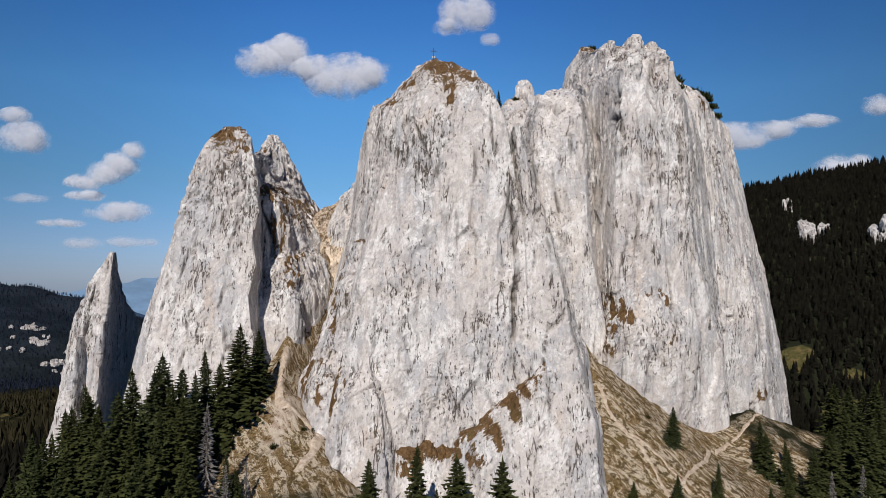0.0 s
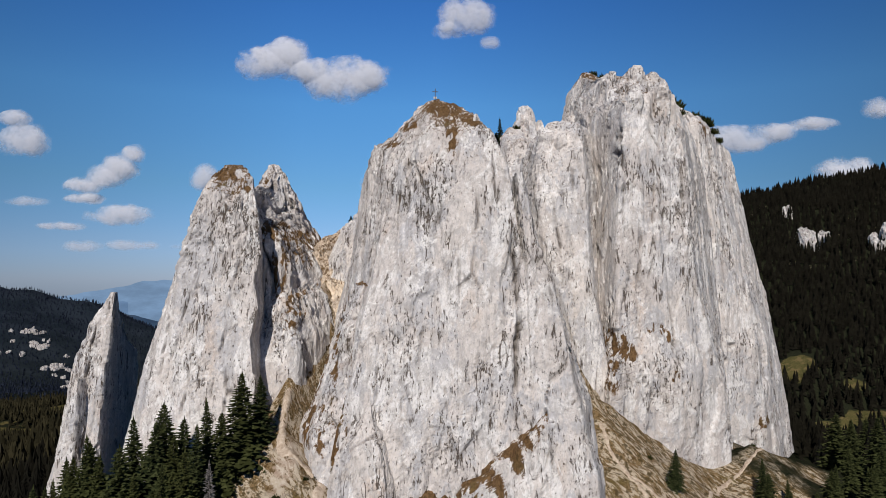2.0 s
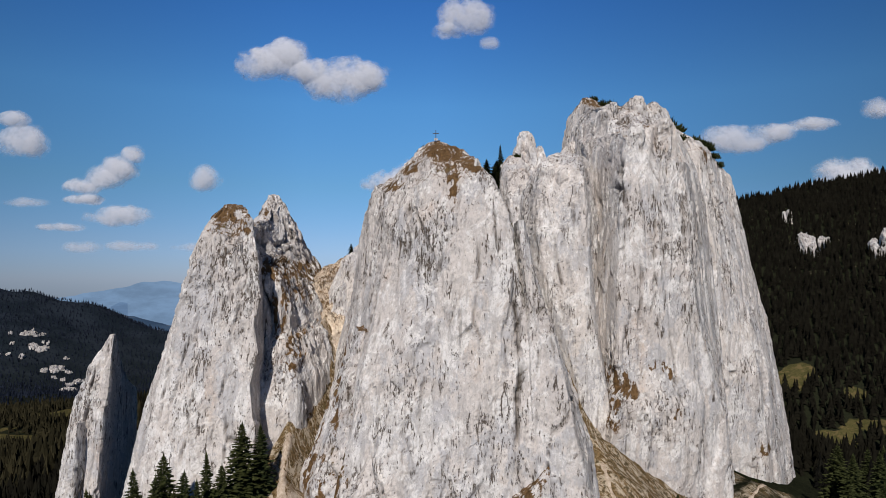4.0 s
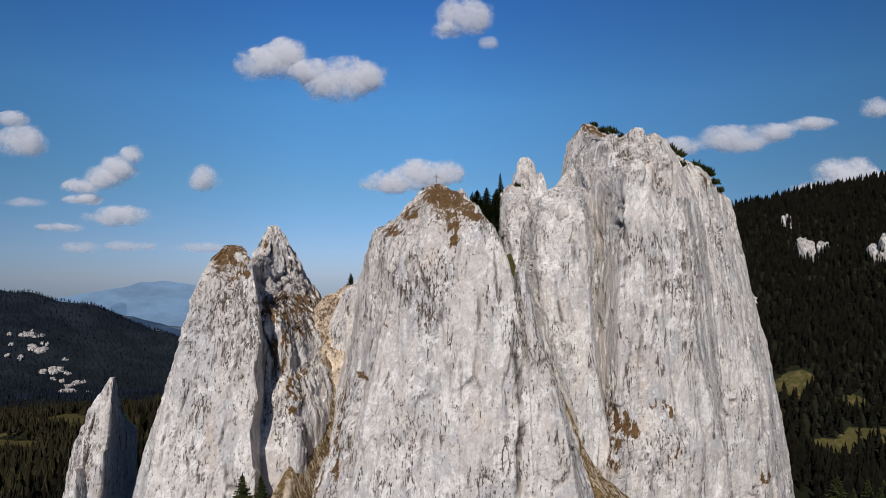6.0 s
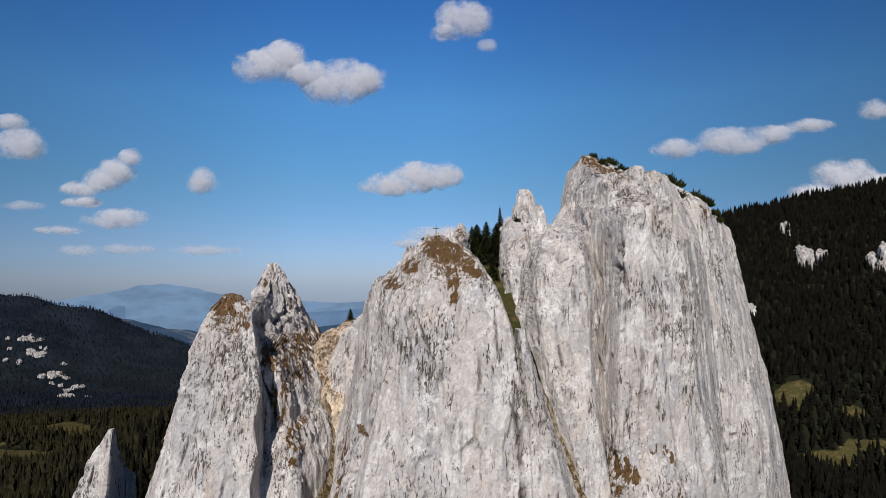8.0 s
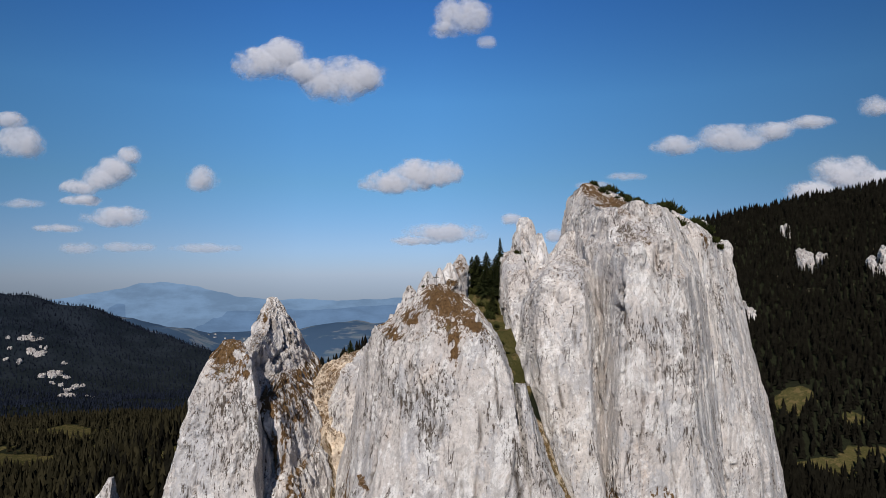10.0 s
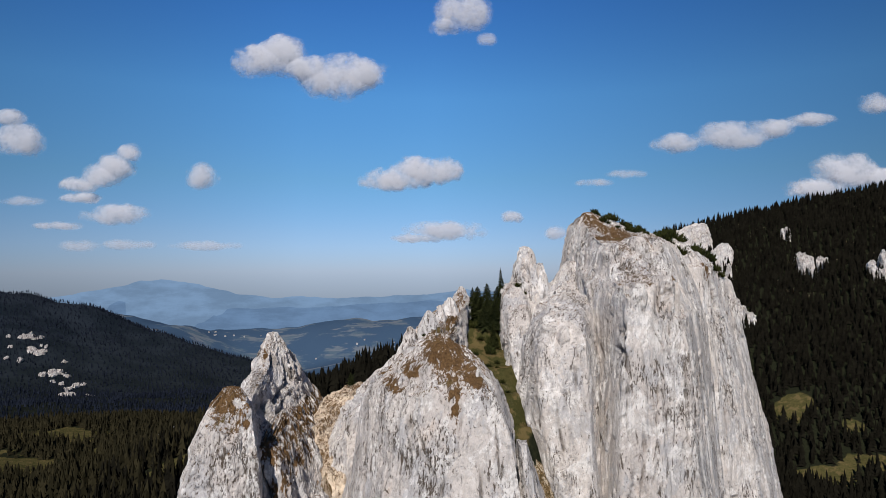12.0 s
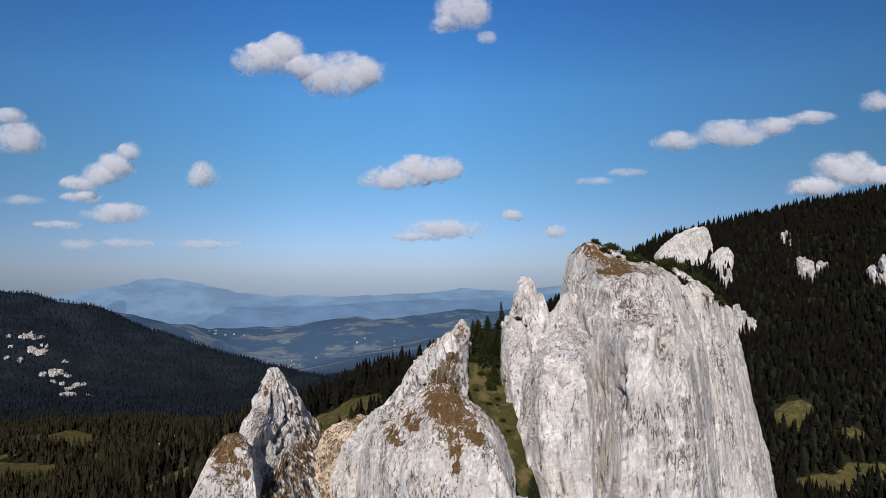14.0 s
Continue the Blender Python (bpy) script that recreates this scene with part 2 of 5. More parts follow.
# brighter, browner canopy colour for the western valley
FOREST_PALE = leafy("paler_brown_forest_canopy", (0.010, 0.0105, 0.0075), (0.030, 0.027, 0.016), 0.03)
# same canopy with the navy haze of distance mixed into its colour
FOREST_HAZY = leafy("haze_blue_forest_canopy", (0.0075, 0.0105, 0.0185), (0.0165, 0.021, 0.034), 0.01)
IRON = plain("weathered_iron", (0.05, 0.045, 0.04), (0.11, 0.10, 0.09), (6, 6, 6), 0.6, 0.7)
CLOUD = cloud_material()


# ---- noise and mesh helpers ----
_rng = np.random.default_rng(7)
_perm = np.concatenate([_rng.permutation(256)] * 3).astype(np.int32)
_grad = _rng.normal(size=(256, 3)).astype(np.float32)
_grad /= np.linalg.norm(_grad, axis=1)[:, None]


def perlin(p):
    """Gradient noise, about -1 to 1, for an (n, 3) array."""
    p = np.asarray(p, np.float32)
    i = np.floor(p).astype(np.int32)
    f = p - i
    u = f * f * f * (f * (f * 6 - 15) + 10)
    i &= 255
    total = np.zeros(len(p), np.float32)
    for dx in (0, 1):
        for dy in (0, 1):
            for dz in (0, 1):
                g = _grad[_perm[_perm[_perm[i[:, 0] + dx] + i[:, 1] + dy] + i[:, 2] + dz] & 255]
                w = (u[:, 0] if dx else 1 - u[:, 0]) * (u[:, 1] if dy else 1 - u[:, 1]) * (u[:, 2] if dz else 1 - u[:, 2])
                total += w * (g[:, 0] * (f[:, 0] - dx) + g[:, 1] * (f[:, 1] - dy) + g[:, 2] * (f[:, 2] - dz))
    return total * 1.5


def fbm(p, octaves=4, gain=0.5):
    p = np.asarray(p, np.float32)
    total, amp = 0, 1.0
    for k in range(octaves):
        total = total + amp * perlin(p + 17.3 * k)
        p, amp = p * 2.03, amp * gain
    return total


def mesh_from(name, verts, faces, material, attrs=None, smooth=False):
    me = bpy.data.meshes.new(name)
    verts, faces = np.asarray(verts, np.float32), np.asarray(faces, np.int32)
    k = faces.shape[1]
    me.vertices.add(len(verts))
    me.vertices.foreach_set("co", verts.ravel())
    me.loops.add(faces.size)
    me.loops.foreach_set("vertex_index", faces.ravel())
    me.polygons.add(len(faces))
    me.polygons.foreach_set("loop_start", np.arange(0, faces.size, k, dtype=np.int32))
    for key, value in (attrs or {}).items():
        a = me.attributes.new(key, "FLOAT", "POINT")
        a.data.foreach_set("value", np.asarray(value, np.float32).ravel())
    me.polygons.foreach_set("use_smooth", np.full(len(faces), smooth))
    me.update(calc_edges=True)
    me.validate()
    me.materials.append(material)
    return me


def part(name, me, parent, label=""):
    """A mesh object under a thing."""
    ob = new(name, me)
    ob.parent = parent
    if label:
        ob["label"] = label
    return ob


def grid_faces(nu, nv, wrap=False):
    i, j = np.meshgrid(np.arange(nu - 1), np.arange(nv if wrap else nv - 1), indexing="ij")
    i, j = i.ravel(), j.ravel()
    k = (j + 1) % nv
    return np.stack([i * nv + j, i * nv + k, (i + 1) * nv + k, (i + 1) * nv + j], 1)


# ---- ground ----
def spur(X, Y, line, slope, flat=0.0):
    """Height of a ridge along a line of (x, y, z) that falls off at the given slope beside a flat strip."""
    best = np.full(X.shape, -1e9)
    for (x0, y0, z0), (x1, y1, z1) in zip(line, line[1:]):
        dx, dy = x1 - x0, y1 - y0
        s = np.clip(((X - x0) * dx + (Y - y0) * dy) / (dx * dx + dy * dy), 0, 1)
        best = np.maximum(best, z0 + s * (z1 - z0) - slope * np.maximum(0, np.hypot(X - x0 - s * dx, Y - y0 - s * dy) - flat))
    return best


def soft_max(a, b, k):
    m = np.maximum(a, b)
    return m + k * np.log(np.exp((a - m) / k) + np.exp((b - m) / k))


def ground_height(X, Y):
    X, Y = np.asarray(X, float), np.asarray(Y, float)
    p = np.stack([X, Y, 0 * X], -1).reshape(-1, 3)
    n = lambda s, o=4: fbm(p / s, o).reshape(X.shape)
    z = -66 - 0.13 * (Y - 250) + 24 * n(420.0)
    z = np.maximum(z, -480 + 14 * n(500.0))
    # the wooded hill to the east, the spur behind the rocks, the long hill to the west
    crest = np.interp(X, [-100, 50, 150, 250, 325, 523, 665, 1200, 3000], [-160, -55, 30, 104, 140, 187, 212, 270, 300])
    z = soft_max(z, crest - np.where(Y < 970, 0.44, 0.3) * np.abs(Y - 970) + 10 * n(130.0), 12)
    z = soft_max(z, spur(X, Y, [(10, 190, 30), (-20, 300, 24), (-10, 420, 42), (-55, 400, 20), (-100, 420, 6), (-170, 500, -25), (-420, 800, -125)], 0.42) + 4 * n(60.0), 8)
    crest = np.interp(X, [-5000, -2060, -1558, -1185, -789, -373, 200], [220, 34, -58, -182, -278, -355, -470])
    mid = np.interp(X, [-2060, -373], [3000, 2600])
    z = soft_max(z, crest - 0.32 * np.abs(Y - mid) + 24 * n(260.0), 20)
    # far hills
    far = np.clip((Y - 3350) / 800, 0, 1)
    z = z + far * far * (3 - 2 * far) * np.interp(X, [-2600, -1500, 300, 1200], [70, 190, 300, 380]) * (1 + 0.2 * n(600.0))
    # the mound of the rocks
    z = soft_max(z, spur(X, Y, [(-75, 128, -2), (-40, 112, 8), (0, 105, 6), (40, 122, 0), (75, 150, 3), (60, 200, 10), (0, 190, 20)], 0.42) + 1.5 * n(22.0), 4)
    z = np.maximum(z, np.interp(Y, [-200, 0, 60, 90, 130, 230, 600], [-60, -20, -8, 1, 1, -60, -300]) - 0.2 * np.maximum(0, np.abs(X) - 50) + 1.2 * n(18.0))
    # talus beside the faces, and the gullies between them
    rough = 0.7 * n(7.0) + 0.35 * n(2.2, 3)
    z = soft_max(z, spur(X, Y, [(29, 128, 24), (30.5, 122, 20)], 0.66) + rough, 1.5)
    z = soft_max(z, spur(X, Y, [(60, 137.4, 9.4), (65, 139, 11.5), (82, 140, 6), (112, 150, 1)], 0.5) + rough, 2.0)
    z = soft_max(z, spur(X, Y, [(-25, 103, 22.5), (-22, 97, 18.5), (-19, 88, 9)], 0.6) + rough, 1.2)
    z = soft_max(z, spur(X, Y, [(-26, 104, 23), (-27.5, 116, 31), (-27, 135, 44), (-24, 160, 55)], 1.7) + rough, 1.0)
    z = soft_max(z, spur(X, Y, [(28, 127, 22), (24, 136, 36), (18, 143, 54)], 3.5) + rough, 1.0)
    z = soft_max(z, spur(X, Y, [(16, 145, 57), (13, 149, 63), (11, 155, 68), (9, 170, 76), (7.5, 181, 81)], 2.4, 6.0) + rough, 1.0)
    return z


def glade(X, Y, patch):
    """Open grass among the woods: above one half where no tree stands."""
    best = np.zeros(np.shape(X))
    for x, y, rx, ry in ((313, 579, 15, 15), (298, 508, 46, 15), (345, 548, 10, 8), (-585, 925, 120, 55), (-500, 745, 120, 90), (-330, 640, 60, 26), (-640, 1060, 90, 30), (-430, 900, 70, 22), (-250, 470, 30, 18), (-160, 372, 20, 14), (-90, 312, 22, 14), (-64, 362, 34, 46)):
        best = np.maximum(best, 1.4 - np.hypot((X - x) / rx, (Y - y) / ry))
    return np.clip(best + 0.8 * patch * np.clip(3 * best, 0, 1), 0, 1)


def build_ground():
    n = 620
    u = np.linspace(-1, 1, n)
    X, Y = np.meshgrid(30 * np.sinh(5.75 * u), 118 + 30 * np.sinh(5.72 * u), indexing="ij")
    Z = ground_height(X, Y)
    rim = np.hypot(X, Y - 118)
    p = np.stack([X, Y, 0 * X], -1).reshape(-1, 3)
    patch = fbm(p / 60.0, 4).reshape(X.shape)
    dry = np.clip(1.25 - np.maximum(np.abs(X - 5) / 85, np.abs(Y - 125) / 62), 0, 1) * np.clip((Z + 6) / 10, 0, 1)
    dry = np.where(X < -33, 0, np.where((Z > 50) & (X > 0), 0.3, dry))
    meadow = glade(X, Y, patch)
    meadow = np.maximum(meadow, np.clip(1.4 - np.hypot((X - 10) / 12, (Y - 155) / 32), 0, 1) * (Z > 50))
    scree = np.clip(1.2 - np.hypot((X + 24) / 6, (Y - 99) / 16), 0, 1) * 0.58
    scree = np.maximum(scree, np.clip(1.1 - np.hypot((X + 26) / 5, (Y - 130) / 45), 0, 1) * 0.6)
    # share of the haze-blue colours, growing with distance
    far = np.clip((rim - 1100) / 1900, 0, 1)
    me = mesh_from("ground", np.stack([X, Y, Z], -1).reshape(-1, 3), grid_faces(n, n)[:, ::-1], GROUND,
                   {"dry": dry, "meadow": meadow, "scree": scree, "far": far, "hazy_fields": np.clip((Y - 2950) / 300, 0, 1)}, True)
    tagged(new("ground", me), "dry mountain grass, scree, forest floor and valley", "ground", kind="structure")


build_ground()


# ---- rocks ----
def worley(p):
    """Cells: distance to the nearest centre, to the second nearest, and two random numbers of the nearest cell."""
    p = np.asarray(p, np.float32)
    base = np.floor(p).astype(np.int32)
    f1 = np.full(len(p), 9.0, np.float32)
    f2 = f1.copy()
    r1, r2, r3 = (np.zeros(len(p), np.float32) for _ in range(3))
    for dx in (-1, 0, 1):
        for dy in (-1, 0, 1):
            for dz in (-1, 0, 1):
                c = base + np.array([dx, dy, dz])
                k = c & 255
                h = _perm[_perm[_perm[k[:, 0]] + k[:, 1]] + k[:, 2]]
                g = _cell[h & 255]
                d = p - c - 0.5 - 0.42 * g
                dist = np.sqrt((d * d).sum(1))
                near = dist < f1
                f2 = np.where(near, f1, np.minimum(f2, dist))
                f1 = np.where(near, dist, f1)
                r1 = np.where(near, g[:, 0], r1)
                r2 = np.where(near, g[:, 1] * d[:, 0] - g[:, 2] * d[:, 1], r2)
                r3 = np.where(near, g[:, 2], r3)
    return f1, f2, r1, r2, r3


_cell = _rng.uniform(-1, 1, (256, 3)).astype(np.float32)


def eased(a, shape, passes):
    a = a.reshape(shape)
    for _ in range(passes):
        a = (np.roll(a, 1, 1) + 2 * a + np.roll(a, -1, 1)) / 4
        e = np.pad(a, ((1, 1), (0, 0)), mode="edge")
        a = (e[:-2] + 2 * a + e[2:]) / 4
    return a.ravel()


def prism(rows, chamfer=0.16):
    """Arêtes of a simple mass from sections (z, left, right, front, back[, left and right at the back])."""
    out = [[] for _ in range(6)]
    for r in rows:
        z, l, rt, f, b, bl, br = r if len(r) == 7 else (*r, r[1], r[2])
        c = chamfer * (rt - l)
        k = 0.3
        for a, (x, y) in zip(out, ((bl, b), (l + k * (bl - l), f + k * (b - f)), (l + c, f + 0.04 * (b - f)), (rt - c, f), (rt + k * (br - rt), f + k * (b - f)), (br, b))):
            a.append((z, x, y))
    return out


def loft(rows=None, edges=None, seed=0, dz=0.4, da=0.4, amp=1.0, turf=1.0, spots=(), grooves=(), jag=1.0, chamfer=0.16, dome=0.12):
    """A rock mass between upright arêtes, each a line of (z, x, y) from bottom to top, given from the back left round the front
    to the back right; flat faces between them are broken into plates, ribs, blocks and cracks. grooves: (width, depth, (x, z), (x, z), ...)
    for single fissures; turf: how readily grass holds; spots: (x, z, half width, half height) of grassy places.
    Returns vertices, faces, and the masks of cracks, turf and broken rock."""
    edges = edges or prism(rows, chamfer)
    z0, z1 = max(e[0][0] for e in edges), min(e[-1][0] for e in edges)
    nz = max(10, int((z1 - z0) / dz))
    zs = np.linspace(z0, z1, nz)
    C = np.array([[np.interp(zs, [k[0] for k in e], [k[1] for k in e]), np.interp(zs, [k[0] for k in e], [k[2] for k in e])] for e in edges]).transpose(2, 0, 1)
    end = C[-1]
    mid = end.mean(0)
    size = float(np.ptp(end, axis=0).min())
    C = np.concatenate([C] + [(end * (1 - k) + mid * k)[None] for k in (0.35, 0.75, 0.999)])
    zs = np.concatenate([zs, z1 + max(0.1, dome * size) * np.array([0.5, 0.85, 1.0])])
    cols = []
    for i in range(len(edges)):
        a, b = C[:, i], C[:, (i + 1) % len(edges)]
        long = np.median(np.linalg.norm(b - a, axis=1))
        hidden = i == len(edges) - 1
        n = max(3, int(long / (da * (6 if hidden else 1))))
        for s in np.arange(n) / n:
            cols.append(a * (1 - s) + b * s)
    P = np.stack(cols, 1)
    for _ in range(2):
        P = (np.roll(P, 1, 1) + 4 * P + np.roll(P, -1, 1)) / 6
    V = np.concatenate([P, np.repeat(zs[:, None, None], P.shape[1], 1)], -1)
    shape = V.shape[:2]

    def normals(V):
        n = np.cross(np.roll(V, -1, 1) - np.roll(V, 1, 1), np.gradient(V, axis=0))
        return n / np.maximum(1e-6, np.linalg.norm(n, axis=-1, keepdims=True))

    N = normals(V)
    p = V.reshape(-1, 3) + seed * 31.7
    z = V[..., 2].ravel()
    q = p + np.stack([0.6 * perlin(p / 7) + 0.08 * perlin(p / 1.6), 0.6 * perlin(p / 7 + 50) + 0.08 * perlin(p / 1.6 + 20), 0.9 * perlin(p / 5 + 80)], 1)
    S = lambda a, b: q / np.array([a, a, b])
    half = np.minimum(np.ptp(P[..., 0], axis=1), np.ptp(P[..., 1], axis=1)) / 2
    room = np.clip(half / 2.2, 0.3, 1)[:, None].repeat(shape[1], 1).ravel()
    high = np.clip((z - z1 + 30) / 30, 0, 1)
    zone = np.clip(0.2 + 1.3 * perlin(S(9, 14) + 22) + 0.35 * high, 0.06, 1)
    d = 0.55 * fbm(S(13, 34), 3)
    # tall flat plates that meet in low steps, smaller ones where the face is broken
    f1, f2, r1, r2, r3 = worley(S(5.2, 24))
    d += eased(0.42 * r1 + 0.55 * r2, shape, 1)
    k1 = np.clip(1 - (f2 - f1) / 0.045, 0, 1) * np.clip(-0.2 + 2.6 * perlin(S(8, 11) + 5), 0, 1)
    # upright columns parted by thin clefts, mostly in the upper third
    tall = np.clip(-0.15 + 1.6 * perlin(S(10, 16) + 37) + 0.75 * high, 0, 1) * np.clip(1.5 - 2 * np.abs(N[..., 2].ravel()), 0, 1)
    f1, f2, r1, r2, r3 = worley(S(2.6, 15) + 64)
    d += tall * (0.34 * r1 + 0.25 * r2 - 0.3 * np.clip(1 - (f2 - f1) / 0.22, 0, 1) ** 2)
    k0 = tall * np.clip(1 - (f2 - f1) / 0.08, 0, 1) * np.clip(0.15 + 2 * perlin(S(4, 7) + 8), 0, 1)
    f1, f2, r1, r2, r3 = worley(S(1.9, 6.5) + 40)
    d += eased((0.25 + zone) * (0.20 * r1 + 0.32 * r2), shape, 1)
    k2 = np.clip(1 - (f2 - f1) / 0.07, 0, 1) * np.clip(-0.25 + 2.6 * perlin(S(4, 5) + 15), 0, 1) * np.clip(zone + 0.2, 0, 1)
    d += (0.10 + 0.32 * zone) * (0.3 - np.abs(perlin(S(1.5, 17) + 60)))
    f1, f2, r1, r2, r3 = worley(S(0.85, 1.5) + 90)
    d += (0.15 + zone) * (0.11 * r1 + 0.12 * r2)
    k3 = np.clip(1 - (f2 - f1) / 0.13, 0, 1) * np.clip(-0.5 + 3.0 * perlin(S(2.4, 2.8) + 25), 0, 1)
    # short overhangs with a notch below them
    lip = perlin(p / np.array([2.3, 2.3, 1.7]) + 71)
    k4 = np.clip(1 - np.abs(lip - 0.2) / 0.07, 0, 1) * np.clip(-0.3 + 3.2 * perlin(p / 3.9 + 33), 0, 1) * np.clip(1.6 - 2.4 * np.abs(N[..., 2].ravel()), 0, 1)
    d += 0.10 * np.clip((lip - 0.2) * 9, 0, 1) * zone - 0.3 * k4 * zone
    d += (0.07 + 0.16 * zone) * fbm(q / np.array([1.5, 1.5, 2.4]), 4, 0.7)
    # the crown breaks into leaning blocks
    crown = np.clip(1.5 * N[..., 2].ravel() - 0.1, 0, 1)
    f1, f2, r1, r2, r3 = worley(p / np.array([2.0, 2.0, 4.0]) + 12)
    d += jag * crown * (0.55 * r1 + 0.6 * r2)
    f1, f2, r1, r2, r3 = worley(p / 0.9 + 17)
    d += jag * crown * 0.22 * r1
    fissure = np.zeros(len(p))
    front = (N[..., 1] < 0.25).ravel()
    for gw, gd, *line in grooves:
        line = sorted(line, key=lambda c: c[1])
        zz, xx = [c[1] for c in line], [c[0] for c in line]
        gx = np.interp(z, zz, xx) + 0.22 * perlin(p / 1.1 + 11) + 0.6 * perlin(p / 5 + 44)
        ends = np.clip((z - zz[0] + 1.5) / 3, 0, 1) * np.clip((zz[-1] + 1.5 - z) / 3, 0, 1)
        off = (V[..., 0].ravel() - gx) / (0.6 * gw)
        cut = np.exp(-off ** 2) * ends * np.clip(0.55 + 1.3 * perlin(p / np.array([4, 4, 3.0]) + 2), 0.1, 1.3) * front
        d -= gd * cut
        fissure = np.maximum(fissure, cut * min(1, 0.7 / gw))
    steep = np.clip(2.3 - 2.4 * np.abs(N[..., 2].ravel()), 0, 1)
    k1, k2 = k1 * steep, k2 * steep
    d += -0.5 * k0 - 0.8 * k1 - 0.35 * k2 - 0.12 * k3
    V = V + N * (amp * room * d).reshape(shape)[..., None]
    # the dark crack mask also takes in the notches under the overhangs
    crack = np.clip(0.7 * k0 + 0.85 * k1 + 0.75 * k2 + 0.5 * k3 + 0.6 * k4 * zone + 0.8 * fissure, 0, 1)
    up = 0.45 * normals(V)[..., 2].ravel() + 0.55 * N[..., 2].ravel()
    grass = turf * np.clip((up - 0.3) * 1.35, 0, 1) + 0.12 * fbm(p / 5, 3)
    v = V.reshape(-1, 3)
    for sx, sz, rx, rz in spots:
        grass += (0.1 + 1.35 * np.clip(0.5 + 1.5 * fbm(p / np.array([1.1, 1.1, 3.0]) + 9, 4, 0.65), 0, 1)) * np.clip(1.15 - np.hypot((v[:, 0] - sx) / rx, (v[:, 2] - sz) / rz), 0, 0.7)
    return v, grid_faces(shape[0], shape[1], True), crack, grass, zone


def rock(name, masses, label, material=None, category="rock tower", parts=()):
    """A rock of one or more masses, merged into a single mesh; parts are meshes of their own under it."""
    vs, fs, cs, gs, bs, at = [], [], [], [], [], 0
    for m in masses:
        v, f, c, g, b = loft(**m)
        vs.append(v), fs.append(f + at), cs.append(c), gs.append(g), bs.append(b)
        at += len(v)
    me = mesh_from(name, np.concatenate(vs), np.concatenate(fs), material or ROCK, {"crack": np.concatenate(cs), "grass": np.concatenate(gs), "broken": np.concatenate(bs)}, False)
    top = tagged(new(name, me), label, category, "limestone towers")
    for sub, m, words in parts:
        v, f, c, g, b = loft(**m)
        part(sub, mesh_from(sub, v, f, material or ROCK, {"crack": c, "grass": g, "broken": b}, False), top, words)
    return top


def pillars(heads, low, deep, amp=0.95, turf=0.35):
    """Rock ribs that end in blunt heads on the way up a sloping top: (x, half width, front, height)."""
    out = []
    for k, (x, w, y, z) in enumerate(heads):
        t = 0.25 * w * math.sin(5.1 * k + x)
        out.append(("rib", dict(rows=[(z - low, x - 0.8 * w, x + 0.8 * w, y + 5, y + deep), (z - 0.55 * low, x - w, x + w, y + 1.2, y + deep), (z - 2.4, x - 0.97 * w + t, x + 0.93 * w + t, y, y + deep),
                              (z - 1.0, x - 0.85 * w + t, x + 0.75 * w + t, y + 0.3, y + deep), (z - 0.2, x - 0.5 * w + t, x + 0.7 * w + t, y + 0.8, y + deep), (z + 0.2, x - 0.35 * w + t, x + 0.3 * w + t, y + 1.4, y + 0.9 * deep)],
                        seed=300 + 7 * k + abs(int(x)), dz=0.34, da=0.34, amp=amp, turf=turf, jag=0.6, chamfer=0.2), ""))
    return out


